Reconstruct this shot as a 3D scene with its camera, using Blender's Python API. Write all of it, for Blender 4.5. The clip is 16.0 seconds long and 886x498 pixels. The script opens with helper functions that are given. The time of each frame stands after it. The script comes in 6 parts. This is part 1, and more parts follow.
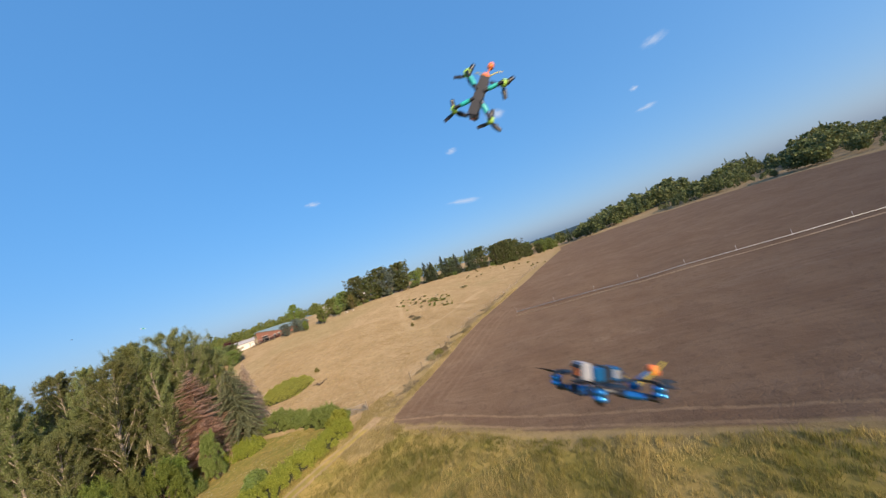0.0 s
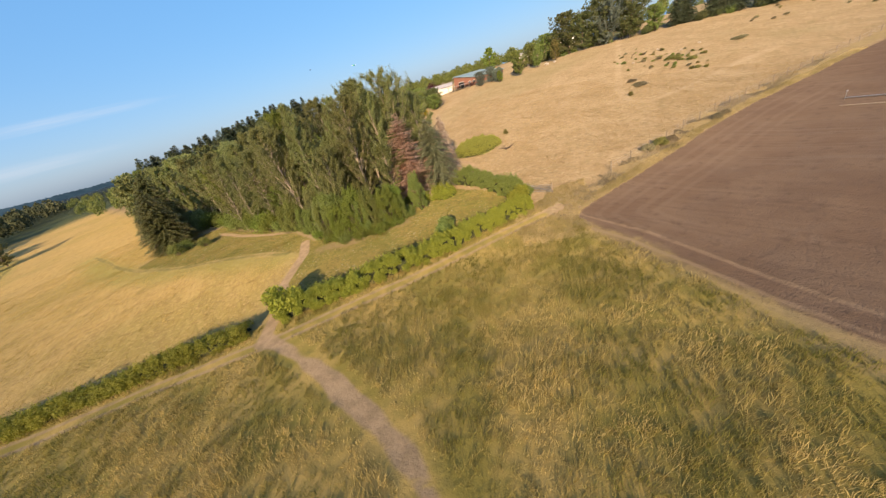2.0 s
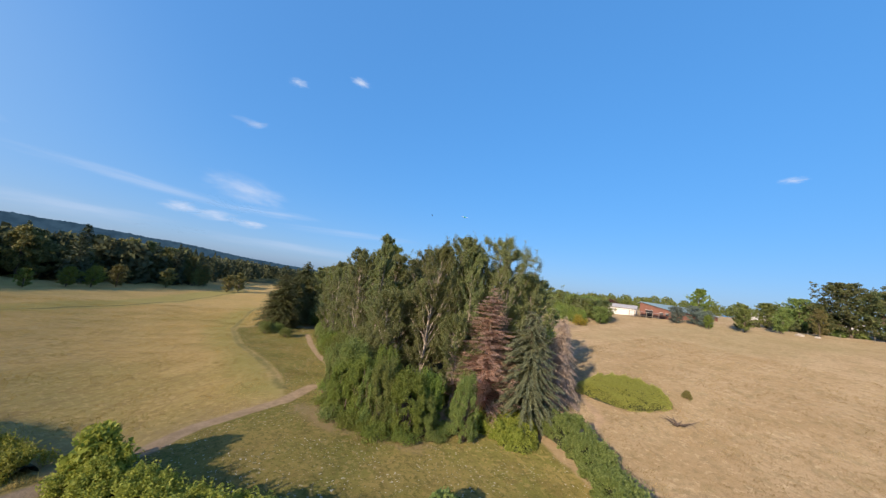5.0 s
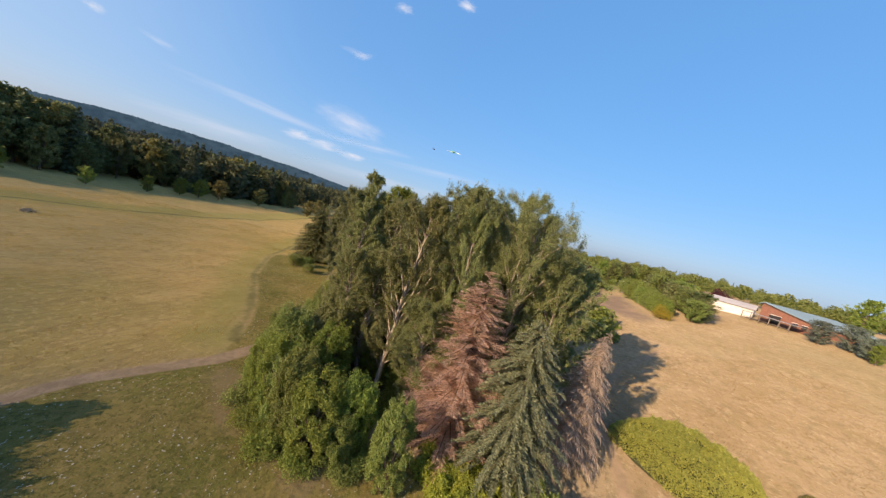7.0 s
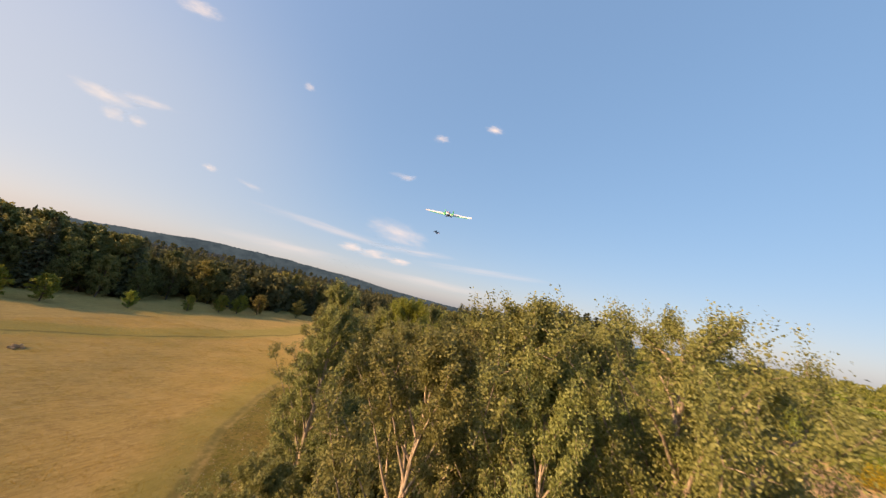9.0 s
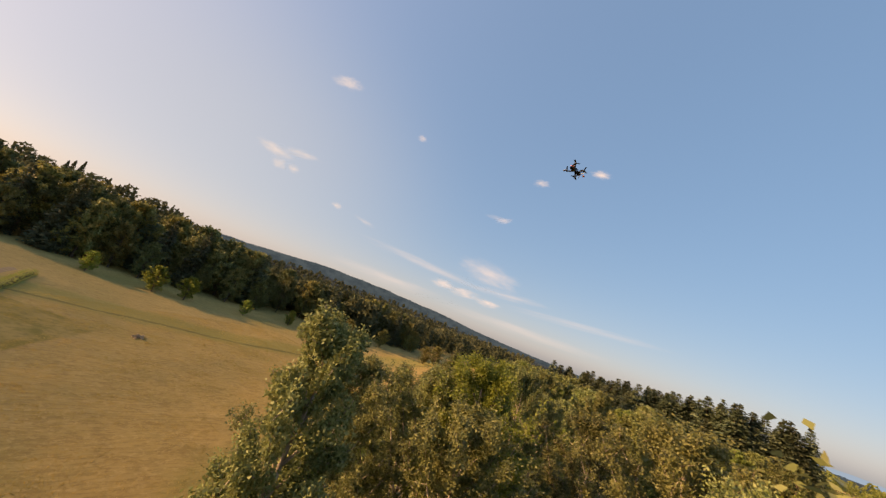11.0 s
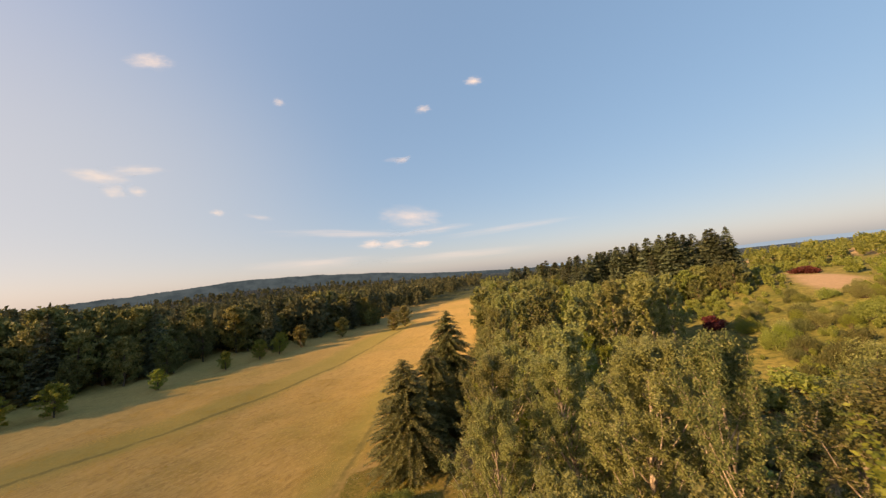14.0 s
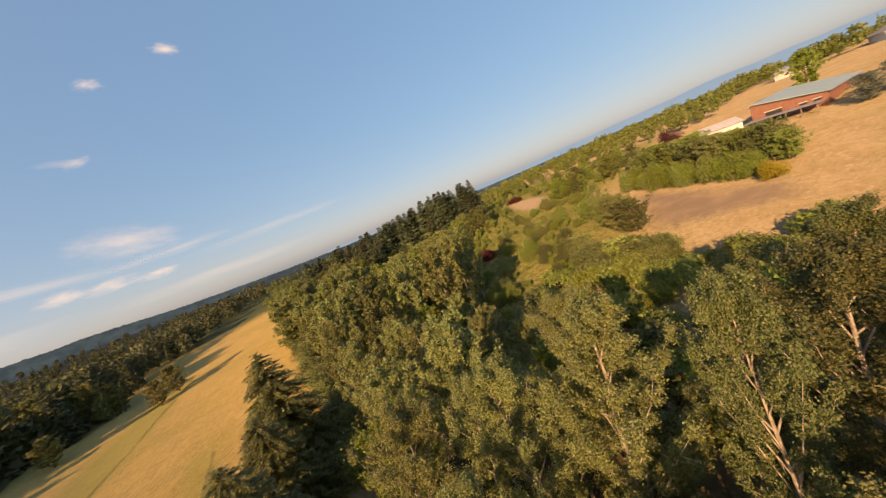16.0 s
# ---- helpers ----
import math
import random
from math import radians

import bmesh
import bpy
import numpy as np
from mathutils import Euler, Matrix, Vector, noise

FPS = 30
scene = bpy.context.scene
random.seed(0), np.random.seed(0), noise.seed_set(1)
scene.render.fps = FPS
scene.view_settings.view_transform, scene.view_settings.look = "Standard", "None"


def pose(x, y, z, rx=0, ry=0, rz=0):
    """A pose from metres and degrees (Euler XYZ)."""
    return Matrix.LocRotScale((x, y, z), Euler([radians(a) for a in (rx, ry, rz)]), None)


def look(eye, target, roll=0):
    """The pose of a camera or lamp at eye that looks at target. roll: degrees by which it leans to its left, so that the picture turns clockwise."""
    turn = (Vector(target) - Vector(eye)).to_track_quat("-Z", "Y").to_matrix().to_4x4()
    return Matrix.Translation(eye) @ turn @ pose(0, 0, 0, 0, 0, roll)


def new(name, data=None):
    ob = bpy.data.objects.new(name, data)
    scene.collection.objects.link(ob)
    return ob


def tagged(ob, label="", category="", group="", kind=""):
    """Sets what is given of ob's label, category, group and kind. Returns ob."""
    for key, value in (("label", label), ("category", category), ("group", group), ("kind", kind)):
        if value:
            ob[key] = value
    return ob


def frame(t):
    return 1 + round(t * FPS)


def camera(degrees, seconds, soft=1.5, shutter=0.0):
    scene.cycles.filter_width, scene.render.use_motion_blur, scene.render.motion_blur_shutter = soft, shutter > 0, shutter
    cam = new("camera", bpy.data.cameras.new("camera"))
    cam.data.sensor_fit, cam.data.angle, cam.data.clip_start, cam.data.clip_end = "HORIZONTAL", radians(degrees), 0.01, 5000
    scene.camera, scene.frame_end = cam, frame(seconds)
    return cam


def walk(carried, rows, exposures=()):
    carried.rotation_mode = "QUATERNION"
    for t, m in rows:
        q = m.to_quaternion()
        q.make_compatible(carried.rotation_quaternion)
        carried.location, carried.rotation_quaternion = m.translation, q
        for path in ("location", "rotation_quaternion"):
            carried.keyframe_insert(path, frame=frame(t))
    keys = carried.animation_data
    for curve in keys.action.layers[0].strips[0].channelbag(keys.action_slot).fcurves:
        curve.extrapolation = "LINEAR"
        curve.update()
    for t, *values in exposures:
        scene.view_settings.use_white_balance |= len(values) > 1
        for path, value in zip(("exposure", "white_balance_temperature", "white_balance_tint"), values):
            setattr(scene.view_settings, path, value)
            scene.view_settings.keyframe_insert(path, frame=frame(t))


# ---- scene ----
cam = camera(109.6, 16.0, soft=1.3, shutter=0.14)
METRES, EYE, TILT, LEAN, TURN = 100.0, 16.4, 4.3, 19.12, 0.0
ROWS = [
    (0.0, 0.0, 0.0, 0.0, -0.0, 0.0, -0.0),
    (0.5, -0.0118, 0.0176, -0.0004, -3.6, -3.92, -0.15),
    (1.0, -0.0204, 0.0363, -0.0011, 8.13, -11.96, -0.92),
    (1.5, -0.0265, 0.0568, -0.0054, 27.39, -27.81, 1.76),
    (2.0, -0.0344, 0.0787, -0.0097, 32.77, -42.0, 1.05),
    (2.5, -0.0413, 0.101, -0.0166, 31.8, -42.0, -2.58),
    (3.0, -0.0473, 0.123, -0.0267, 30.52, -30.47, -4.95),
    (3.5, -0.0525, 0.146, -0.0378, 31.43, -16.42, -5.96),
    (4.0, -0.0583, 0.1737, -0.051, 38.05, -11.46, -6.88),
    (4.5, -0.0702, 0.2265, -0.0678, 61.0, -11.76, -7.43),
    (4.7, -0.0769, 0.2482, -0.0712, 66.2, -11.05, -8.3),
    (7.0, -0.189, 0.4046, -0.0792, 86.78, -25.58, -12.62),
    (7.5, -0.2234, 0.4224, -0.0858, 95.31, -23.25, -9.24),
    (8.0, -0.265, 0.4306, -0.0902, 95.67, -19.66, -7.85),
    (8.5, -0.3074, 0.4335, -0.0969, 93.7, -15.49, -6.78),
    (9.0, -0.3482, 0.4342, -0.1075, 93.57, -8.81, -6.82),
    (9.5, -0.3882, 0.4332, -0.1194, 98.64, -2.29, -8.53),
    (12.0, -0.4751, 0.412, -0.1382, 115.03, -6.95, -9.09),
    (12.5, -0.4899, 0.4022, -0.1417, 110.9, -8.51, -6.57),
    (13.0, -0.5187, 0.3786, -0.1459, 101.13, -10.66, -0.25),
    (13.5, -0.5484, 0.3559, -0.1501, 94.81, -12.32, 5.82),
    (14.0, -0.5844, 0.3378, -0.1488, 93.59, -13.99, 11.4),
    (14.5, -0.6231, 0.3242, -0.1474, 86.09, -17.46, 15.95),
    (15.0, -0.6439, 0.3196, -0.1496, 75.91, -20.38, 16.37),
    (15.5, -0.6619, 0.3156, -0.1527, 63.39, -24.11, 15.84),
    (16.0, -0.679, 0.3126, -0.1574, 50.58, -27.06, 14.42),
]
walk(cam, [(t, pose(0, 0, EYE, TILT, LEAN, TURN) @ pose(METRES * x, METRES * y, METRES * z, 90 + pitch, roll, yaw)) for t, x, y, z, yaw, pitch, roll in ROWS],
     exposures=[(0.0, 0.33, 6250, 14.0), (1.0, 0.36, 6450, 14.5), (2.3, 0.60, 7050, 16), (3.4, 0.43, 6400, 14.5), (4.7, 0.31, 5850, 14), (7.0, 0.52, 6800, 19), (9.0, 0.68, 9900, 30), (11.9, 0.48, 11000, 31), (13.0, 0.59, 11400, 31), (14.3, 0.63, 11400, 31), (16.0, 0.50, 10500, 29)])

# ---- world and sun ----
SUN_YAW, SUN_UP = radians(210.0), radians(21.0)
to_sun = Vector((-math.sin(SUN_YAW) * math.cos(SUN_UP), math.cos(SUN_YAW) * math.cos(SUN_UP), math.sin(SUN_UP)))
world = bpy.data.worlds.new("sky")
scene.world = world
world.use_nodes = True
wn = world.node_tree
sky = wn.nodes.new("ShaderNodeTexSky")
sky.sky_type = "NISHITA"
sky.sun_disc = False
sky.sun_elevation = SUN_UP
sky.sun_rotation = math.atan2(to_sun.x, to_sun.y)
sky.altitude, sky.air_density, sky.dust_density, sky.ozone_density = 100, 1.0, 3.0, 10.0
soft = wn.nodes.new("ShaderNodeGamma")
soft.inputs[1].default_value = 0.32
tone = wn.nodes.new("ShaderNodeHueSaturation")
tone.inputs["Saturation"].default_value = 1.7
tone.inputs["Hue"].default_value = 0.508
wn.links.new(sky.outputs[0], soft.inputs[0])
wn.links.new(soft.outputs[0], tone.inputs["Color"])
wn.links.new(tone.outputs[0], wn.nodes["Background"].inputs[0])
wn.nodes["Background"].inputs[1].default_value = 0.42
sun_data = bpy.data.lights.new("sun", "SUN")
sun_data.energy, sun_data.angle, sun_data.color = 5.2, radians(0.5), (1.0, 0.78, 0.52)
sun = new("sun", sun_data)
sun.matrix_world = look(to_sun * 300, (0, 0, 0))


# ---- numbers for the land ----
def smooth(a, b, v):
    t = np.clip((np.asarray(v, float) - a) / (b - a), 0, 1)
    return t * t * (3 - 2 * t)


def waves(x, y, size, seed):
    """Soft unevenness, about -1 to 1, with bumps of about that size."""
    r = np.random.default_rng(seed)
    out = 0 * np.asarray(x, float)
    for _ in range(6):
        k, ang, ph = 2 * math.pi / size * r.uniform(0.5, 1.5), r.uniform(0, 2 * math.pi), r.uniform(0, 6.28)
        out = out + np.sin(k * (x * math.cos(ang) + y * math.sin(ang)) + ph)
    return out / 3.5


def polygon_sd(x, y, poly):
    """Signed distance to a polygon, positive inside."""
    best, inside = np.full(np.shape(x), 1e9), np.zeros(np.shape(x), bool)
    for (ax, ay), (bx, by) in zip(poly, poly[1:] + poly[:1]):
        t = np.clip(((x - ax) * (bx - ax) + (y - ay) * (by - ay)) / ((bx - ax) ** 2 + (by - ay) ** 2), 0, 1)
        best = np.minimum(best, np.hypot(x - ax - t * (bx - ax), y - ay - t * (by - ay)))
        cross = (ay > y) != (by > y)
        inside ^= cross & (x < (bx - ax) * (y - ay) / (by - ay if by != ay else 1e-9) + ax)
    return np.where(inside, best, -best)


def line_d(x, y, line):
    best = np.full(np.shape(x), 1e9)
    for (ax, ay), (bx, by) in zip(line, line[1:]):
        t = np.clip(((x - ax) * (bx - ax) + (y - ay) * (by - ay)) / ((bx - ax) ** 2 + (by - ay) ** 2), 0, 1)
        best = np.minimum(best, np.hypot(x - ax - t * (bx - ax), y - ay - t * (by - ay)))
    return best


CORNER, ALONG, LEFT = (-13.0, 41.5), (0.42, 0.9075), (-0.9075, 0.42)
FIELD = [(-8, 37.6), (-11, 40.5), (-12.7, 42.6), (-12.6, 44.6), (-8, 55), (-1, 70), (4, 79.5), (21, 108), (47, 150), (82, 215), (102, 268), (138, 216), (166, 158), (172, 104), (215, 20), (263, -138.4)]
TALL = [(-90, -33), (-50.4, 0.2), (-39.0, 15.2), (-22.0, 43.2), (-18.4, 44.4), (-12.5, 40.9), (-6, 37.2), (4, 28.4), (22, 17.9), (90, -26.4), (60, -80), (-60, -80)]
LAWN = [(-38.5, 17.5), (-21.5, 46), (-27, 50.5), (-36, 52), (-40, 46), (-43, 40), (-52, 32), (-64, 34.5), (-90, 33), (-98, 36), (-105, 24), (-102, 15.4), (-97, 15.8),
        (-80, 19.8), (-66.4, 25.2), (-59.4, 27.3), (-55.6, 28.1), (-50, 28.6), (-45, 22), (-40.5, 18.5)]
GROVE = [(-43, 56), (-45.5, 46), (-44, 42), (-50, 35), (-64, 36), (-90, 33), (-100, 36), (-130, 34), (-180, 36), (-240, 40), (-250, 75), (-170, 66), (-110, 56), (-80, 51), (-64, 53), (-54, 64), (-45, 60)]
HEDGE_PATH = [(-58, -14), (-46.5, -1), (-42, 5.6), (-35, 14.2), (-26.7, 26.4), (-19, 39.4), (-15.5, 45)]
SIDE_PATH = [(-35.5, 14.5), (-32.4, 14.7), (-23.8, 14.2), (-17.8, 13.3), (-13.6, 12.2), (-8, 9.5), (4, 2)]
GAP_PATH = [(-35.5, 14), (-38, 16.6), (-41.4, 19.8), (-45, 21.8), (-49.5, 28.2), (-54, 31.4)]
WOOD_PATH = [(-62, 34.6), (-72, 32.8), (-82, 31.6), (-91, 31)]
HILL_PATH = [(-33.5, 55.5), (-35.2, 58.5), (-36.6, 61.4), (-39.6, 63.2), (-43, 64.4), (-47, 66.4), (-50.8, 69.6), (-57, 77), (-64, 90)]
STRAW_CORNER = [(-20.4, 42.6), (-18.6, 38.6), (-16.4, 35.6), (-11.6, 38.4), (-13.2, 41.2), (-12.4, 48), (-14.6, 53.5), (-18.4, 50), (-18.2, 47)]
SLOPE_TRACK = [(-28, 176), (-20.5, 124.4), (-17.2, 101.8), (-14, 91.6), (-9.7, 89.2), (-3.6, 97.4), (5.5, 115.6), (13.4, 125)]
FIELD_TRACK = [(-14, 43), (-6.2, 39.1), (3.2, 32.2), (22, 20.2), (90, -24), (200, -95)]
GROVE_PATH = [(-39.6, 41.8), (-43.2, 42.6), (-46.6, 41.2), (-50.0, 39.9), (-52.6, 37.0), (-57, 35.6), (-62, 34.6)]
MEADOW_LINE = [(-54.0, 27.9), (-55.6, 27.3), (-59.4, 26.6), (-66.4, 24.5), (-80.1, 19), (-98, 14.9), (-115.7, 13.7), (-150, 13)]
DITCH = [(-60, -64), (-102, -44.5), (-120, -32), (-144, -21), (-167, -14.7), (-200, -10), (-260, -4)]
EDGE_BUSH = [(-14, 47), (-9.6, 56), (-3, 70.5), (2.2, 80.5), (19, 109), (45, 151), (80, 216), (100, 268)]
MEADOW = [(-40, 17), (-50, 28), (-66, 25), (-95, 17), (-103, 17), (-108, 30), (-128, 33.5), (-180, 36), (-250, 40), (-800, 60), (-800, -400), (-60, -400), (-60, -60), (-80, -28), (-48, 0)]
BARE = [(-98.5, 96.5), (-103, 104), (-111, 119), (-94, 110), (-83, 106), (-80, 100), (-90, 98.5)]
SAND = [(-153, 130), (-163, 149), (-190, 160), (-205, 163), (-187, 150), (-168, 136)]


def land(x, y):
    """The ground's height."""
    x, y = np.asarray(x, float), np.asarray(y, float)
    a = (x - CORNER[0]) * ALONG[0] + (y - CORNER[1]) * ALONG[1]
    w = (x - CORNER[0]) * LEFT[0] + (y - CORNER[1]) * LEFT[1]
    up, out = (a + 12 + np.sqrt((a + 12) ** 2 + 225)) / 2, (w + np.sqrt(w * w + 36)) / 2
    hill = 20 * (1 - np.exp(-up * 90 * np.tanh(out / 90) / 5500))
    field = (0.03 * np.clip(a, 0, 130) + 5.5 * np.tanh(np.clip(-w, 0, None) / 110) * smooth(40, 260, a)) * smooth(25, -5, w)
    drop = -3.0 / (1 + np.exp((x + 90) / 15)) / (1 + np.exp((y - 20) / 12))
    d, th = np.hypot(x + 50, y - 20), np.degrees(np.arctan2(-(x + 50), y - 20)) % 360
    hill = hill * (1 - smooth(320, 700, d))
    rough = 1 + 0.22 * waves(x, y, 900, 5) + 0.08 * waves(x, y, 260, 6)
    ridge = 122 * smooth(700, 2700, np.minimum(d, 1500)) * np.exp(-((th - 122) / 24) ** 2) * rough
    far = 22 * smooth(2400, 4200, d) * (np.exp(-((th - 25) / 30) ** 2) + np.exp(-((th - 335) / 22) ** 2))
    knoll = 9 * np.exp(-((x - 450) / 130) ** 2 - ((y - 240) / 130) ** 2)
    knoll = knoll + 5 * np.exp(-((x + 205) / 45) ** 2 - ((y - 122) / 40) ** 2)
    knoll = knoll + 20 * np.exp(-((x + 165) / 100) ** 2 - ((y + 265) / 90) ** 2)
    near = smooth(600, 250, d)
    return hill + field + drop + ridge + far + knoll + near * (0.25 * waves(x, y, 34, 1) + 0.07 * waves(x, y, 7, 2)) - 0.4


# ---- materials ----
class Nodes:
    def __init__(self, name):
        self.mat = bpy.data.materials.new(name)
        self.mat.use_nodes = True
        self.tree = self.mat.node_tree
        self.tree.nodes.clear()
        self.out = self.tree.nodes.new("ShaderNodeOutputMaterial")

    def add(self, kind, *links, **values):
        node = self.tree.nodes.new(kind)
        for key, value in values.items():
            node.inputs[key.replace("_", " ")].default_value = value
        for socket, source in links:
            self.tree.links.new(source, node.inputs[socket])
        return node

    def math(self, op, a, b=None, clamp=False):
        node = self.tree.nodes.new("ShaderNodeMath")
        node.operation, node.use_clamp = op, clamp
        for i, v in enumerate((a, b)):
            if v is None:
                continue
            if isinstance(v, (int, float)):
                node.inputs[i].default_value = v
            else:
                self.tree.links.new(v, node.inputs[i])
        return node.outputs[0]

    def mix(self, fac, a, b, blend="MIX"):
        node = self.tree.nodes.new("ShaderNodeMixRGB")
        node.blend_type = blend
        for i, v in enumerate((fac, a, b)):
            if isinstance(v, (int, float)):
                node.inputs[i].default_value = v
            elif isinstance(v, tuple):
                node.inputs[i].default_value = (*v, 1)
            else:
                self.tree.links.new(v, node.inputs[i])
        return node.outputs[0]

    def noise(self, vector, scale, detail=4, rough=0.6):
        node = self.add("ShaderNodeTexNoise", ("Vector", vector), Scale=scale, Detail=detail, Roughness=rough)
        return node.outputs[0]

    def ramp(self, fac, stops):
        node = self.tree.nodes.new("ShaderNodeValToRGB")
        self.tree.links.new(fac, node.inputs[0])
        while len(node.color_ramp.elements) < len(stops):
            node.color_ramp.elements.new(0.5)
        for e, (at, col) in zip(node.color_ramp.elements, stops):
            e.position, e.color = at, (*col, 1)
        return node.outputs[0]

    def step(self, v, lo, hi):
        node = self.add("ShaderNodeMapRange", ("Value", v), From_Min=lo, From_Max=hi)
        node.interpolation_type = "SMOOTHSTEP"
        return node.outputs[0]

    def coords(self):
        return self.tree.nodes.new("ShaderNodeTexCoord").outputs["Object"]

    def attr(self, name):
        node = self.tree.nodes.new("ShaderNodeAttribute")
        node.attribute_name = name
        return node.outputs["Fac"]

    def bump(self, height, strength, distance):
        return self.add("ShaderNodeBump", ("Height", height), Strength=strength, Distance=distance).outputs[0]

    def finish(self, color, rough=0.8, metal=0.0, bump=None, spec=0.3, matt=0.0):
        p = self.tree.nodes.new("ShaderNodeBsdfPrincipled")
        for key, v in (("Base Color", color), ("Roughness", rough), ("Metallic", metal), ("Specular IOR Level", spec)):
            if isinstance(v, tuple):
                p.inputs[key].default_value = (*v, 1)
            elif isinstance(v, (int, float)):
                p.inputs[key].default_value = v
            else:
                self.tree.links.new(v, p.inputs[key])
        p.inputs["Diffuse Roughness"].default_value = matt
        if bump:
            self.tree.links.new(bump, p.inputs["Normal"])
        self.tree.links.new(p.outputs[0], self.out.inputs[0])
        return self.mat


def leaf_material(name, dark, mid, light, through_light=0.35, rough=0.55, spec=0.2, by_tree=0.0):
    n = Nodes(name)
    geo, info = n.tree.nodes.new("ShaderNodeNewGeometry"), n.tree.nodes.new("ShaderNodeObjectInfo")
    col = n.ramp(geo.outputs["Random Per Island"], [(0.0, dark), (0.5, mid), (1.0, light)])
    tone = n.math("ADD", n.math("MULTIPLY", info.outputs["Random"], 0.45), 0.78)
    hue = n.math("ADD", n.math("MULTIPLY", info.outputs["Random"], 0.04), 0.48)
    if by_tree:  # joined woods: tone and hue differ from tree to tree
        stand = n.noise(geo.outputs["Position"], 0.055, 2)
        tone = n.math("MULTIPLY", tone, n.math("ADD", n.math("MULTIPLY", stand, 2 * by_tree), 1 - by_tree))
        hue = n.math("SUBTRACT", hue, n.math("MULTIPLY", n.math("SUBTRACT", stand, 0.5), 0.1))
    val = n.add("ShaderNodeHueSaturation", ("Color", col), ("Value", tone))
    n.tree.links.new(hue, val.inputs["Hue"])
    p = n.add("ShaderNodeBsdfPrincipled", ("Base Color", val.outputs[0]), Roughness=rough)
    p.inputs["Specular IOR Level"].default_value = spec
    t = n.add("ShaderNodeBsdfTranslucent", ("Color", n.mix(0.5, val.outputs[0], tuple(1.3 * c for c in light))))
    m = n.add("ShaderNodeMixShader", (1, p.outputs[0]), (2, t.outputs[0]))
    m.inputs[0].default_value = through_light
    n.tree.links.new(m.outputs[0], n.out.inputs[0])
    return n.mat


def bark_material(name, a, b, scale=3.0):
    n = Nodes(name)
    c = n.coords()
    stretched = n.add("ShaderNodeMapping", ("Vector", c), Scale=(1, 1, 0.25)).outputs[0]
    v = n.noise(stretched, scale * 3)
    return n.finish(n.mix(n.step(v, 0.35, 0.65), a, b), 0.9, bump=n.bump(v, 0.6, 0.05))


def plain_material(name, col, rough=0.5, metal=0.0, grain=0.15, scale=40.0):
    n = Nodes(name)
    v = n.noise(n.coords(), scale)
    dim = tuple(c * (1 - grain) for c in col)
    return n.finish(n.mix(v, dim, tuple(min(1, c * (1 + grain)) for c in col)), rough, metal, n.bump(v, 0.1, 0.002), 0.5)


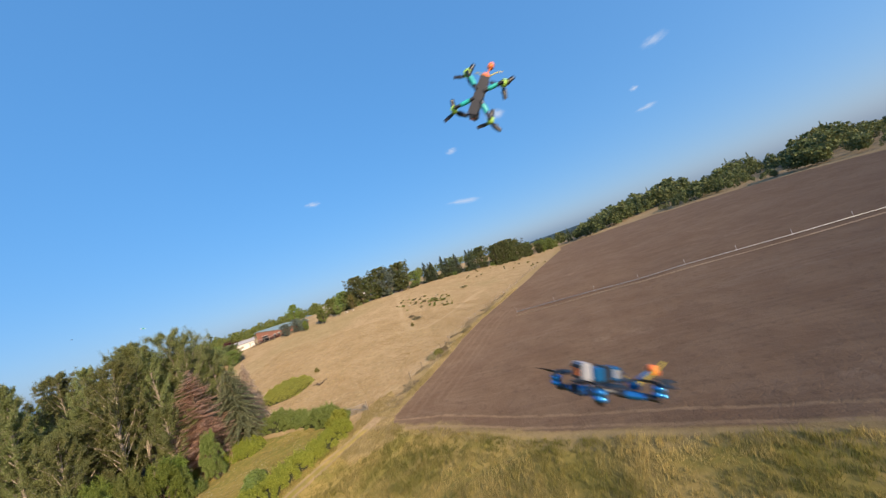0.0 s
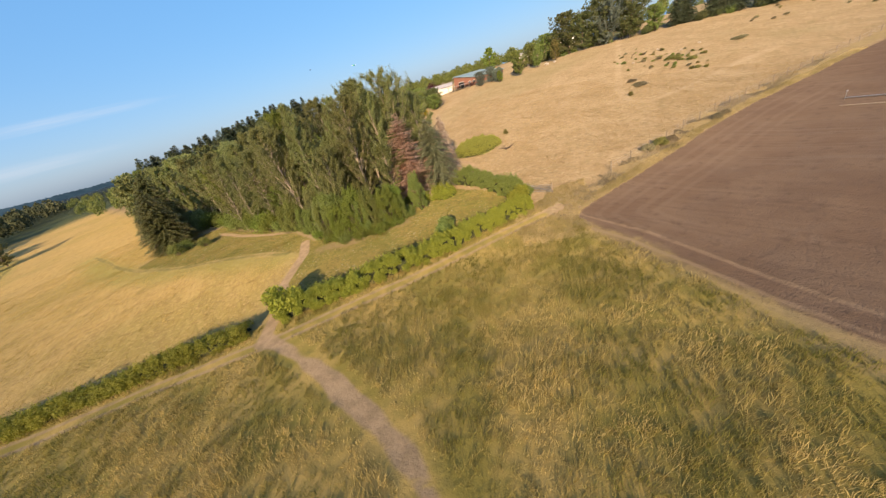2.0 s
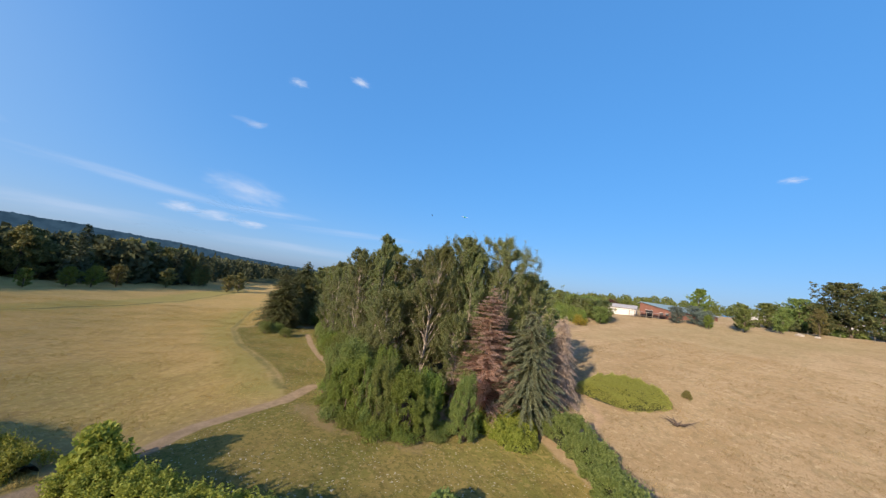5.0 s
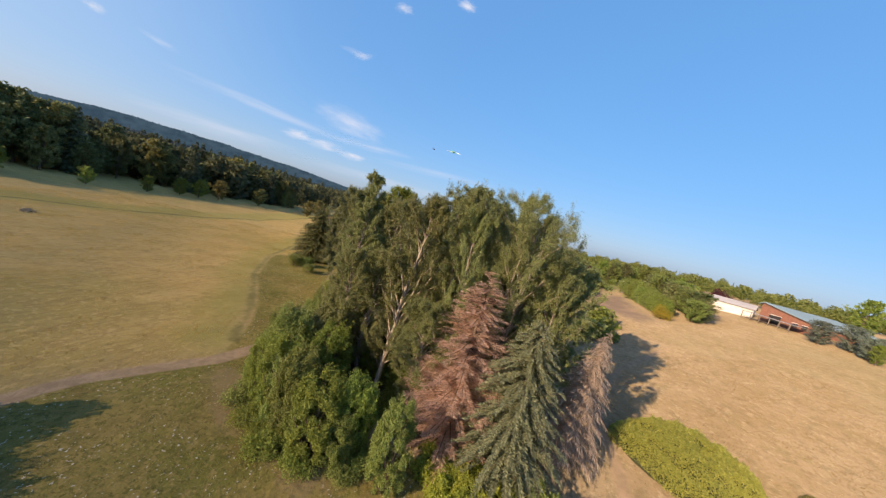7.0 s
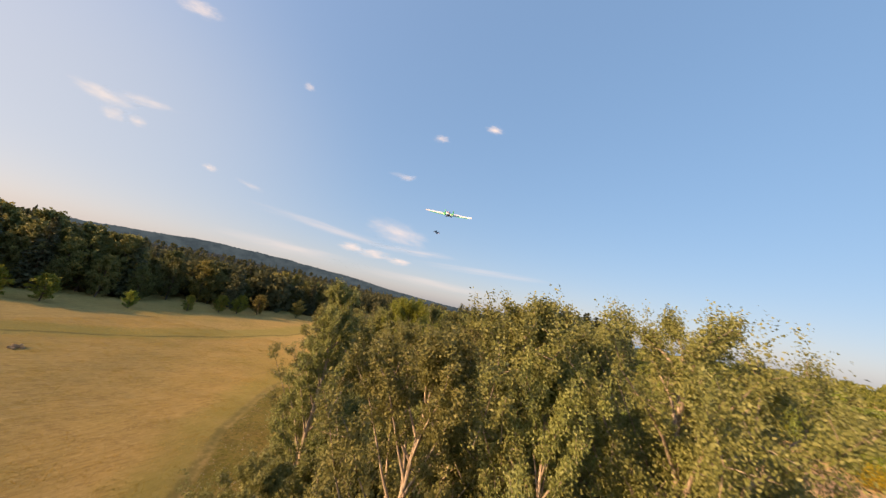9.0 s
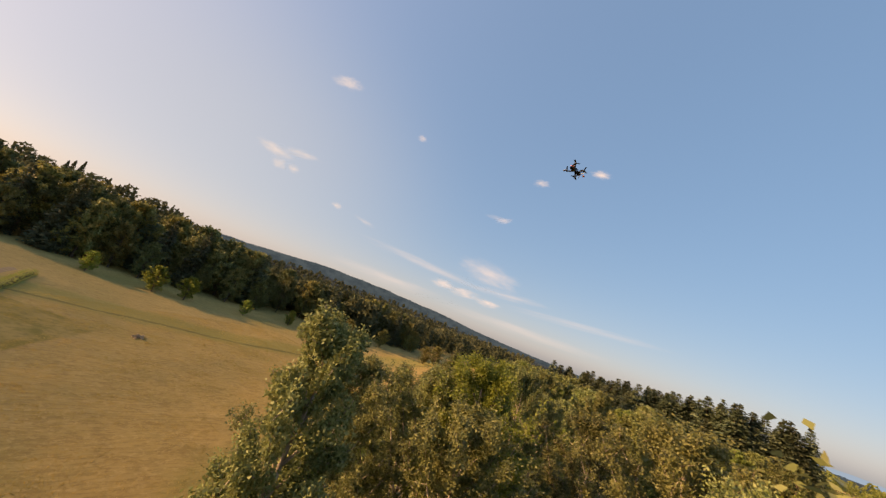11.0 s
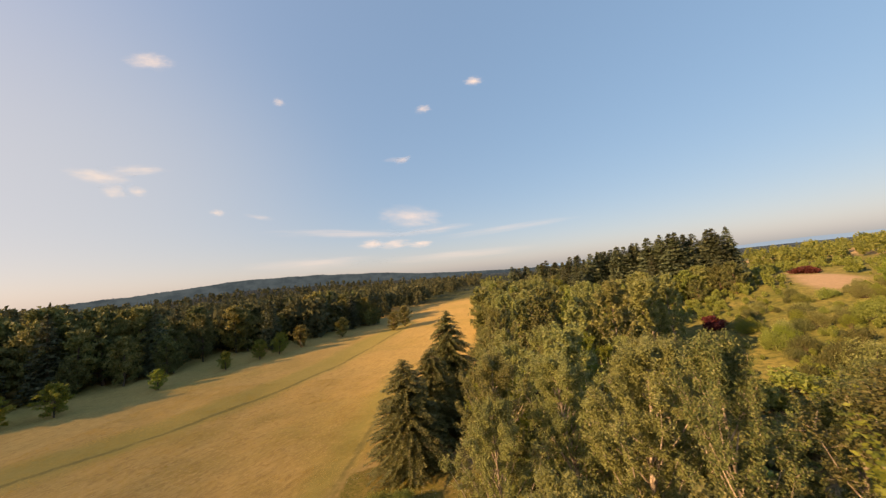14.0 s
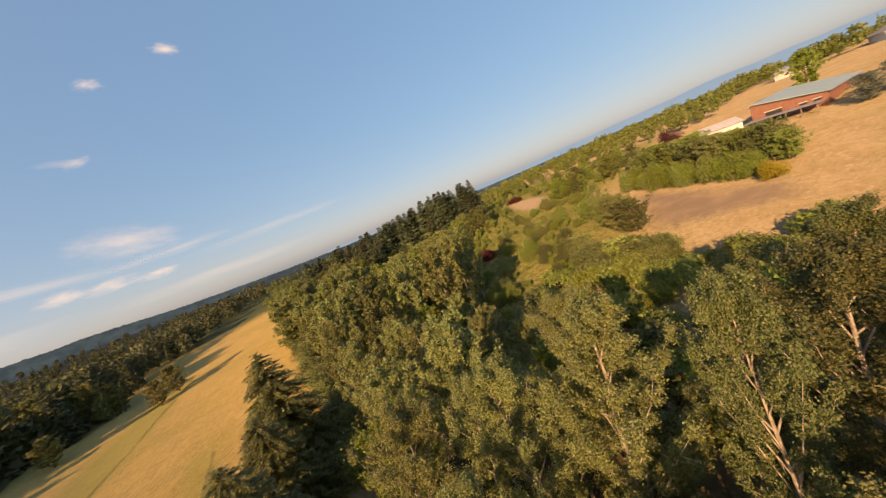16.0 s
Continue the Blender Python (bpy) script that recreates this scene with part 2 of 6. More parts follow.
def ground_material():
    n = Nodes("ground")
    c = n.coords()
    big, mid, fine, blades = n.noise(c, 0.02, 3), n.noise(c, 0.16, 4), n.noise(c, 0.9, 5, 0.65), n.noise(c, 5.0, 3, 0.7)
    rows = n.add("ShaderNodeMapping", ("Vector", c), Rotation=(0, 0, 0.33)).outputs[0]
    streak = n.noise(n.add("ShaderNodeMapping", ("Vector", rows), Scale=(0.02, 0.45, 1)).outputs[0], 1.0, 5, 0.65)
    furrow = n.noise(n.add("ShaderNodeMapping", ("Vector", rows), Scale=(0.05, 1.6, 1)).outputs[0], 1.0, 3)

    def mask(name, jitter, soft):
        v = n.math("ADD", n.attr(name), n.math("MULTIPLY", n.math("SUBTRACT", fine, 0.5), jitter))
        v = n.math("ADD", v, n.math("MULTIPLY", n.math("SUBTRACT", mid, 0.5), jitter))
        return n.step(v, -soft, soft)

    dry = n.mix(n.step(mid, 0.36, 0.66), (0.238, 0.173, 0.093), (0.283, 0.215, 0.125))
    dry = n.mix(n.math("MULTIPLY", n.step(fine, 0.52, 0.72), 0.6), dry, (0.153, 0.107, 0.055))
    dry = n.mix(n.math("MULTIPLY", n.step(blades, 0.45, 0.75), 0.35), dry, (0.136, 0.104, 0.058))
    dry = n.mix(n.math("MULTIPLY", n.step(n.noise(c, 2.3, 4, 0.7), 0.54, 0.66), 0.5), dry, (0.133, 0.099, 0.053))
    dry = n.mix(n.math("MULTIPLY", n.step(n.noise(c, 0.4, 3, 0.6), 0.54, 0.7), 0.45), dry, (0.184, 0.146, 0.069))
    dry = n.mix(n.math("MULTIPLY", n.step(n.noise(c, 0.75, 5, 0.75), 0.53, 0.60), 0.5), dry, (0.150, 0.118, 0.062))
    dry = n.mix(n.math("MULTIPLY", n.step(n.noise(c, 1.3, 4, 0.75), 0.56, 0.62), 0.5), dry, (0.36, 0.29, 0.175))
    dry = n.mix(n.math("MULTIPLY", n.step(big, 0.52, 0.68), 0.35), dry, (0.153, 0.135, 0.058))
    meadow = n.mix(n.step(mid, 0.35, 0.65), (0.386, 0.268, 0.094), (0.332, 0.241, 0.086))
    meadow = n.mix(n.math("MULTIPLY", n.step(fine, 0.48, 0.8), 0.3), meadow, (0.217, 0.162, 0.059))
    swath = n.noise(n.add("ShaderNodeMapping", ("Vector", n.add("ShaderNodeMapping", ("Vector", c), Rotation=(0, 0, 0.42)).outputs[0]), Scale=(0.05, 0.5, 1)).outputs[0], 1.0, 4, 0.6)
    meadow = n.mix(n.math("MULTIPLY", n.step(swath, 0.45, 0.65), 0.4), meadow, (0.413, 0.297, 0.116))
    meadow = n.mix(n.math("MULTIPLY", n.step(big, 0.48, 0.62), 0.5), meadow, (0.251, 0.206, 0.056))
    grain = n.noise(n.add("ShaderNodeMapping", ("Vector", n.add("ShaderNodeMapping", ("Vector", c), Rotation=(0, 0, 0.42)).outputs[0]), Scale=(0.5, 2.2, 1)).outputs[0], 1.0, 4, 0.7)
    meadow = n.mix(n.math("MULTIPLY", n.step(grain, 0.42, 0.66), 0.55), meadow, (0.222, 0.156, 0.056))
    meadow = n.mix(n.math("MULTIPLY", n.step(n.noise(c, 0.7, 4, 0.7), 0.52, 0.62), 0.45), meadow, (0.230, 0.156, 0.057))
    meadow = n.mix(n.math("MULTIPLY", n.step(n.noise(c, 1.6, 4, 0.75), 0.54, 0.62), 0.5), meadow, (0.469, 0.336, 0.134))
    col = n.mix(mask("meadow", 4, 6), dry, meadow)
    col = n.mix(n.math("MULTIPLY", mask("ditch_green", 5, 3), 0.6), col, (0.215, 0.205, 0.055))
    tall = n.mix(n.step(mid, 0.38, 0.62), (0.189, 0.159, 0.040), (0.310, 0.228, 0.076))
    tall = n.mix(n.math("MULTIPLY", n.step(fine, 0.45, 0.7), 0.6), tall, (0.137, 0.121, 0.040))
    col = n.mix(mask("tall", 1.2, 0.4), col, tall)
    lawn = n.mix(n.step(mid, 0.35, 0.65), (0.131, 0.124, 0.029), (0.188, 0.149, 0.045))
    lawn = n.mix(n.math("MULTIPLY", n.step(fine, 0.46, 0.68), 0.6), lawn, (0.096, 0.086, 0.025))
    lawn = n.mix(n.math("MULTIPLY", n.step(n.noise(c, 0.33, 4, 0.65), 0.5, 0.66), 0.6), lawn, (0.142, 0.105, 0.035))
    lawn = n.mix(n.math("MULTIPLY", n.step(n.noise(c, 1.7, 4, 0.7), 0.52, 0.6), 0.7), lawn, (0.226, 0.173, 0.060))
    lawn = n.mix(n.math("MULTIPLY", n.step(n.noise(c, 2.6, 4, 0.75), 0.53, 0.6), 0.7), lawn, (0.076, 0.075, 0.018))
    lawn = n.mix(n.math("MULTIPLY", n.math("MULTIPLY", n.step(n.noise(c, 5.0, 2, 0.5), 0.65, 0.69), n.step(n.noise(c, 0.25, 2), 0.42, 0.52)), 0.8), lawn, (0.42, 0.40, 0.33))
    lawn = n.mix(n.math("MULTIPLY", mask("scuff", 2.4, 0.8), 0.6), lawn, (0.205, 0.150, 0.085))
    col = n.mix(mask("lawn", 1.0, 0.35), col, lawn)
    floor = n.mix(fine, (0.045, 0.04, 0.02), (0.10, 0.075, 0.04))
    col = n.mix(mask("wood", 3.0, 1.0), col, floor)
    col = n.mix(n.math("MULTIPLY", mask("worn", 1.6, 0.6), 0.45), col, (0.33, 0.26, 0.165))
    bare = n.mix(n.step(mid, 0.35, 0.6), (0.168, 0.124, 0.088), (0.132, 0.100, 0.072))
    col = n.mix(mask("bare", 6, 3), col, bare)
    col = n.mix(mask("green_hill", 14, 10), col, n.mix(n.step(fine, 0.38, 0.66), n.mix(n.step(mid, 0.35, 0.65), (0.096, 0.105, 0.027), (0.160, 0.140, 0.048)), (0.058, 0.067, 0.020)))
    col = n.mix(mask("sand", 3, 2), col, n.mix(n.step(fine, 0.4, 0.65), (0.225, 0.172, 0.118), (0.180, 0.140, 0.095)))
    soil = n.mix(n.step(mid, 0.35, 0.65), (0.115, 0.077, 0.051), (0.136, 0.095, 0.064))
    soil = n.mix(n.math("MULTIPLY", n.step(streak, 0.5, 0.66), 0.22), soil, (0.162, 0.115, 0.079))
    soil = n.mix(n.math("MULTIPLY", n.step(furrow, 0.48, 0.62), 0.3), soil, (0.086, 0.058, 0.040))
    soil = n.mix(n.math("MULTIPLY", n.step(fine, 0.52, 0.7), 0.55), soil, (0.074, 0.051, 0.036))
    soil = n.mix(n.math("MULTIPLY", mask("field_pale", 5, 6), n.math("MULTIPLY", n.step(furrow, 0.5, 0.6), 0.22)), soil, (0.206, 0.162, 0.120))
    edge = n.attr("field")
    for k in (2.2, 3.7, 5.6, 7.0):
        line = n.step(n.math("ABSOLUTE", n.math("SUBTRACT", n.math("ADD", edge, n.math("MULTIPLY", mid, 0.5)), k)), 0.42, 0.16)
        soil = n.mix(n.math("MULTIPLY", n.math("MULTIPLY", line, n.step(n.attr("tyre"), 0.0, 12.0)), 0.2), soil, (0.185, 0.138, 0.098))
    soil = n.mix(n.math("MULTIPLY", n.step(n.noise(c, 0.07, 4, 0.7), 0.56, 0.7), n.math("MULTIPLY", n.step(fine, 0.4, 0.6), 0.5)), soil, (0.20, 0.150, 0.108))
    field = mask("field", 1.0, 0.3)
    col = n.mix(field, col, soil)
    verge = n.mix(n.step(fine, 0.4, 0.62), (0.188, 0.146, 0.068), (0.255, 0.195, 0.086))
    col = n.mix(n.math("MULTIPLY", mask("verge", 1.6, 0.5), 0.65), col, verge)
    dirt = n.mix(n.step(fine, 0.35, 0.65), (0.301, 0.221, 0.140), (0.221, 0.160, 0.100))
    col = n.mix(n.math("MULTIPLY", mask("path", 0.35, 0.18), 0.9), col, dirt)
    for name, gauge, half in (("ruts", 0.62, 0.2), ("field_ruts", 0.95, 0.18)):
        wheel = n.math("ABSOLUTE", n.math("SUBTRACT", n.math("ABSOLUTE", n.math("ADD", n.attr(name), n.math("MULTIPLY", n.math("SUBTRACT", fine, 0.5), 0.4))), gauge))
        col = n.mix(n.math("MULTIPLY", n.step(wheel, half + 0.16, half - 0.1), 0.7 if name == "ruts" else 0.35), col, dirt)
    # darker line along ditch and mown edge; the edge's thin shadow is painted in
    col = n.mix(n.math("MULTIPLY", mask("dark_line", 1.3, 0.4), 0.65), col, (0.10, 0.095, 0.035))
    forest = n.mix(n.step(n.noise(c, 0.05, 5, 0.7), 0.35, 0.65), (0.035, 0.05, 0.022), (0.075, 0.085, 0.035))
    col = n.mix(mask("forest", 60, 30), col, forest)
    # distance haze is put into the ground colour, bluish from 700 m outwards
    far_hazed = n.mix(n.step(n.noise(c, 0.012, 6, 0.75), 0.4, 0.62), (0.046, 0.080, 0.100), (0.064, 0.104, 0.128))
    col = n.mix(n.step(n.attr("far"), 700, 2000), col, far_hazed)
    clods = n.math("ADD", n.math("MULTIPLY", blades, 0.6), n.math("MULTIPLY", fine, 1.0))
    lumps = n.math("MULTIPLY", n.noise(c, 0.06, 6, 0.75), n.math("MULTIPLY", n.step(n.attr("far"), 300, 900), 30.0))
    return n.finish(col, 0.95, bump=n.bump(n.math("ADD", n.math("MULTIPLY", clods, n.math("ADD", 0.09, n.math("MULTIPLY", field, 0.05))), lumps), 1.0, 1.0), spec=0.1, matt=1.0)


M_GROUND = ground_material()
M_COTTON = leaf_material("cottonwood_leaf", (0.118, 0.138, 0.044), (0.196, 0.217, 0.073), (0.266, 0.277, 0.116), 0.26)
M_BRIGHT = leaf_material("yellowgreen_leaf", (0.106, 0.154, 0.029), (0.180, 0.224, 0.042), (0.262, 0.305, 0.064), 0.35)
M_SHRUB = leaf_material("shrub_leaf", (0.100, 0.138, 0.030), (0.176, 0.218, 0.052), (0.262, 0.288, 0.086), 0.28)
M_BRAMBLE = leaf_material("bramble_leaf", (0.140, 0.162, 0.022), (0.255, 0.272, 0.038), (0.370, 0.365, 0.064), 0.35)
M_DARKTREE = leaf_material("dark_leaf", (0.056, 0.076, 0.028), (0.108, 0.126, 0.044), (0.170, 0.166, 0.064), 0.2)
M_OLIVE = leaf_material("olive_leaf", (0.098, 0.104, 0.030), (0.196, 0.186, 0.056), (0.290, 0.250, 0.084), 0.25)
M_SPRUCE = leaf_material("spruce_needle", (0.080, 0.098, 0.036), (0.148, 0.164, 0.060), (0.224, 0.222, 0.090), 0.18)
M_GREYWEED = leaf_material("dry_weed", (0.170, 0.150, 0.080), (0.270, 0.230, 0.130), (0.370, 0.310, 0.185), 0.3)
M_BLUE = leaf_material("blue_spruce_needle", (0.125, 0.148, 0.078), (0.205, 0.226, 0.124), (0.295, 0.305, 0.172), 0.2)
M_RUST = leaf_material("dead_needle", (0.44, 0.295, 0.205), (0.61, 0.435, 0.315), (0.74, 0.57, 0.43), 0.48)
M_GREYTWIG = leaf_material("grey_twig", (0.260, 0.195, 0.145), (0.380, 0.295, 0.220), (0.500, 0.405, 0.305), 0.1)
M_PURPLE = leaf_material("purple_leaf", (0.050, 0.015, 0.020), (0.083, 0.026, 0.031), (0.132, 0.044, 0.044), 0.2)
M_SILVER = leaf_material("silver_leaf", (0.095, 0.122, 0.090), (0.150, 0.184, 0.140), (0.214, 0.255, 0.195), 0.2)
M_YELLOWLEAF = leaf_material("yellow_leaf", (0.22, 0.19, 0.02), (0.36, 0.30, 0.03), (0.48, 0.40, 0.06), 0.3)
M_WEED = leaf_material("weed_leaf", (0.195, 0.205, 0.036), (0.300, 0.292, 0.058), (0.420, 0.385, 0.105), 0.35)
M_REDBUSH = leaf_material("red_leaf", (0.070, 0.018, 0.016), (0.110, 0.026, 0.022), (0.160, 0.045, 0.035), 0.2)
M_FAR = leaf_material("far_leaf", (0.078, 0.096, 0.052), (0.104, 0.122, 0.062), (0.138, 0.146, 0.076), 0.12, 0.85, 0.04, 0.9)
M_FARFIR = leaf_material("far_fir", (0.054, 0.074, 0.043), (0.088, 0.112, 0.060), (0.130, 0.150, 0.078), 0.1)
M_PALE_BARK = bark_material("pale_bark", (0.20, 0.16, 0.12), (0.44, 0.37, 0.28))
M_BARK = bark_material("brown_bark", (0.09, 0.065, 0.045), (0.17, 0.125, 0.09))
# near-black filling: the shade within hedges and brambles is put into its colour
M_CORE = plain_material("inner_shade", (0.035, 0.04, 0.014), 0.95, 0, 0.5, 3.0)


def grass_material(name, green, straw, patch):
    n = Nodes(name)
    geo = n.tree.nodes.new("ShaderNodeNewGeometry")
    p = n.step(n.noise(n.coords(), patch, 4), 0.38, 0.62)
    r = n.math("ADD", n.math("MULTIPLY", p, 0.65), n.math("MULTIPLY", geo.outputs["Random Per Island"], 0.45))
    col = n.ramp(r, [(0.1, green), (0.55, tuple((a + b) / 2 for a, b in zip(green, straw))), (0.85, straw), (1.0, tuple(1.25 * s for s in straw))])
    d = n.add("ShaderNodeBsdfDiffuse", ("Color", col))
    t = n.add("ShaderNodeBsdfTranslucent", ("Color", col))
    m = n.add("ShaderNodeMixShader", (1, d.outputs[0]), (2, t.outputs[0]))
    m.inputs[0].default_value = 0.3
    n.tree.links.new(m.outputs[0], n.out.inputs[0])
    return n.mat


M_TALLGRASS = grass_material("tall_grass", (0.160, 0.156, 0.032), (0.47, 0.360, 0.138), 0.14)
M_MEADOWGRASS = grass_material("meadow_grass", (0.285, 0.228, 0.060), (0.42, 0.300, 0.102), 0.06)
M_LAWNGRASS = grass_material("lawn_grass", (0.125, 0.138, 0.028), (0.235, 0.195, 0.055), 0.3)
M_STRAW = grass_material("straw_grass", (0.36, 0.29, 0.12), (0.54, 0.42, 0.21), 0.2)
M_GREYSTALK = grass_material("grey_stalk", (0.225, 0.188, 0.120), (0.36, 0.295, 0.195), 0.2)
M_DRYGRASS = grass_material("dry_grass", (0.27, 0.20, 0.09), (0.36, 0.265, 0.132), 0.2)


# ---- mesh helpers ----
def quick_mesh(name, verts, faces, smooth_faces=False):
    verts, faces = np.asarray(verts, np.float32), np.asarray(faces, np.int32)
    me = bpy.data.meshes.new(name)
    k = faces.shape[1]
    me.vertices.add(len(verts))
    me.vertices.foreach_set("co", verts.ravel())
    me.loops.add(faces.size)
    me.loops.foreach_set("vertex_index", faces.ravel())
    me.polygons.add(len(faces))
    me.polygons.foreach_set("loop_start", np.arange(0, faces.size, k, dtype=np.int32))
    if smooth_faces:
        me.polygons.foreach_set("use_smooth", np.ones(len(faces), bool))
    me.update(calc_edges=True)
    me.validate()
    return me


def joined(pieces):
    verts, faces, at = [], [], 0
    for v, f in pieces:
        verts.append(np.asarray(v, float))
        faces.append(np.asarray(f, int) + at)
        at += len(v)
    return np.concatenate(verts), np.concatenate(faces)


def tube(points, radii, sides=6):
    pts = np.asarray(points, float)
    tang = np.gradient(pts, axis=0)
    tang /= np.linalg.norm(tang, axis=1, keepdims=True) + 1e-9
    ref = np.where(np.abs(tang[:, 2:3]) > 0.9, [[1.0, 0, 0]], [[0, 0, 1.0]])
    u = np.cross(tang, ref)
    u /= np.linalg.norm(u, axis=1, keepdims=True)
    v = np.cross(tang, u)
    ang = np.arange(sides) * 2 * math.pi / sides
    ring = pts[:, None] + (np.cos(ang)[None, :, None] * u[:, None] + np.sin(ang)[None, :, None] * v[:, None]) * np.asarray(radii)[:, None, None]
    f = []
    for i in range(len(pts) - 1):
        for j in range(sides):
            k = (j + 1) % sides
            f.append((i * sides + j, i * sides + k, (i + 1) * sides + k, (i + 1) * sides + j))
    return ring.reshape(-1, 3), np.array(f)


def unit(v):
    return v / (np.linalg.norm(v, axis=-1, keepdims=True) + 1e-9)


def leaf_blades(pos, size, r, droop=0.35, slim=0.75):
    """A three-cornered leaf at each place, hanging somewhat, turned at random."""
    n = len(pos)
    ax = unit(r.normal(size=(n, 3)) - [0, 0, droop])
    side = unit(np.cross(ax, r.normal(size=(n, 3))))
    s = (np.asarray(size) * r.uniform(0.7, 1.35, n))[:, None]
    v = np.stack([pos + ax * s * 0.6, pos - ax * s * 0.4 + side * s * slim * 0.5, pos - ax * s * 0.4 - side * s * slim * 0.5], 1)
    return v.reshape(-1, 3), np.arange(3 * n).reshape(n, 3)


def leaf_quads(pos, size, r, droop=0.35, slim=0.62):
    """A pointed four-cornered leaf at each place, hanging somewhat, turned at random."""
    n = len(pos)
    ax = unit(r.normal(size=(n, 3)) - [0, 0, droop])
    side = unit(np.cross(ax, r.normal(size=(n, 3))))
    s = (np.asarray(size) * r.uniform(0.65, 1.3, n))[:, None]
    fold = np.cross(ax, side) * s * 0.12
    v = np.stack([pos - ax * s * 0.5, pos + side * s * slim * 0.5 + fold, pos + ax * s * 0.5, pos - side * s * slim * 0.5 + fold], 1)
    return v.reshape(-1, 3), np.arange(4 * n).reshape(n, 4)


def cloud_points(centres, radii, n, r, flat=0.8):
    centres, radii = np.asarray(centres, float), np.asarray(radii, float)
    pick = r.choice(len(centres), n, p=radii**2 / (radii**2).sum())
    d = unit(r.normal(size=(n, 3))) * (r.uniform(0, 1, n) ** 0.42)[:, None] * radii[pick][:, None]
    d[:, 2] *= flat
    return centres[pick] + d


def part(name, mesh, material, parent, label=""):
    ob = new(name, mesh)
    if material is not None and not mesh.materials:
        mesh.materials.append(material)
    ob.parent = parent
    if label:
        tagged(ob, label)
    return ob


# ---- ground ----
def spaced(lo, hi, step, end, growth=1.17):
    core = list(np.arange(lo, hi + step / 2, step))
    d, a, b = step, [], []
    while (a[-1] if a else lo) > -end:
        d *= growth
        a.append((a[-1] if a else lo) - d)
    d = step
    while (b[-1] if b else hi) < end:
        d *= growth
        b.append((b[-1] if b else hi) + d)
    return np.array(a[::-1] + core + b)


def side_d(x, y, line):
    """Distance from a line, positive on its left."""
    best, side = np.full(x.shape, 1e9), np.ones(x.shape)
    for (ax, ay), (bx, by) in zip(line, line[1:]):
        t = np.clip(((x - ax) * (bx - ax) + (y - ay) * (by - ay)) / ((bx - ax) ** 2 + (by - ay) ** 2), 0, 1)
        d = np.hypot(x - ax - t * (bx - ax), y - ay - t * (by - ay))
        side = np.where(d < best, np.where((bx - ax) * (y - ay) > (by - ay) * (x - ax), 1.0, -1.0), side)
        best = np.minimum(best, d)
    return best * side


def a_of(x, y):
    return (x - CORNER[0]) * ALONG[0] + (y - CORNER[1]) * ALONG[1]


def build_ground():
    xs, ys = spaced(-160, 34, 0.7, 4600), spaced(-64, 112, 0.7, 4600)
    X, Y = np.meshgrid(xs, ys)
    x, y = X.ravel(), Y.ravel()
    z = land(x, y)
    nx, ny = len(xs), len(ys)
    i = np.arange(nx * ny).reshape(ny, nx)
    f = np.stack([i[:-1, :-1].ravel(), i[:-1, 1:].ravel(), i[1:, 1:].ravel(), i[1:, :-1].ravel()], 1)
    field = polygon_sd(x, y, FIELD)
    clods = np.clip(field, 0, 1) * smooth(260, 60, np.hypot(x, y - 40))
    z = z + clods * 0.05 * np.random.default_rng(3).uniform(-1, 1, len(x))
    me = quick_mesh("ground", np.stack([x, y, z], 1), f, True)
    d, th = np.hypot(x + 50, y - 20), np.degrees(np.arctan2(-(x + 50), y - 20)) % 360
    paths = np.minimum.reduce([line_d(x, y, SIDE_PATH) - 0.7 - 0.3 * waves(x, y, 6, 4), line_d(x, y, GAP_PATH) - 0.75, line_d(x, y, WOOD_PATH) - 0.55, line_d(x, y, GROVE_PATH) - 0.35, line_d(x, y, HILL_PATH) - 0.45, line_d(x, y, [(-64, -30), (-73, -46), (-81, -60), (-92, -78)]) - 0.9])
    meadow = polygon_sd(x, y, MEADOW)
    pale = np.minimum(field - 2, 9 - np.abs(line_d(x, y, [(20, 92), (150, 50)]) - 32))
    zones = {
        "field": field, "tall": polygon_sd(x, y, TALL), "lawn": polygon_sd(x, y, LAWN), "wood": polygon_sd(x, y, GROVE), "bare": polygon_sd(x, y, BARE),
        "sand": polygon_sd(x, y, SAND), "path": -paths, "meadow": meadow, "ditch_green": np.maximum(7 - line_d(x, y, [(px + 3, py - 6) for px, py in DITCH]), 2.6 - line_d(x, y, [(px - 0.6, py - 2.2) for px, py in MEADOW_LINE])),
        "dark_line": 0.4 - np.minimum(line_d(x, y, DITCH) - 0.25, line_d(x, y, MEADOW_LINE)),
        "verge": 1.7 - np.minimum.reduce([line_d(x, y, EDGE_BUSH) + 0.3, line_d(x, y, [(-12, 40.4), (-6, 37.2), (4, 28.2), (22, 17.6), (90, -26)]) + 0.5]),
        "field_pale": pale,
        "tyre": np.minimum(60 - a_of(x, y), w_of(x, y) + 16),
        "ruts": side_d(x, y, HEDGE_PATH), "field_ruts": side_d(x, y, FIELD_TRACK),
        "scuff": 1.5 - line_d(x, y, [(-47.5, 30.4), (-43.2, 33.4), (-38.6, 39.6)]),
        "worn": 0.8 - line_d(x, y, SLOPE_TRACK),
        "green_hill": polygon_sd(x, y, [(-110, 68), (-98, 90), (-122, 118), (-135, 200), (-300, 240), (-330, 60), (-160, 66)]),
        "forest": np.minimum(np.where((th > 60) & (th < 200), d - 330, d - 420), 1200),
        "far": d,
    }
    for name, values in zones.items():
        me.attributes.new(name, "FLOAT", "POINT").data.foreach_set("value", values.astype(np.float32))
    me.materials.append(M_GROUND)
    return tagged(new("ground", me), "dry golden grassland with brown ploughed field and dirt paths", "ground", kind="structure")


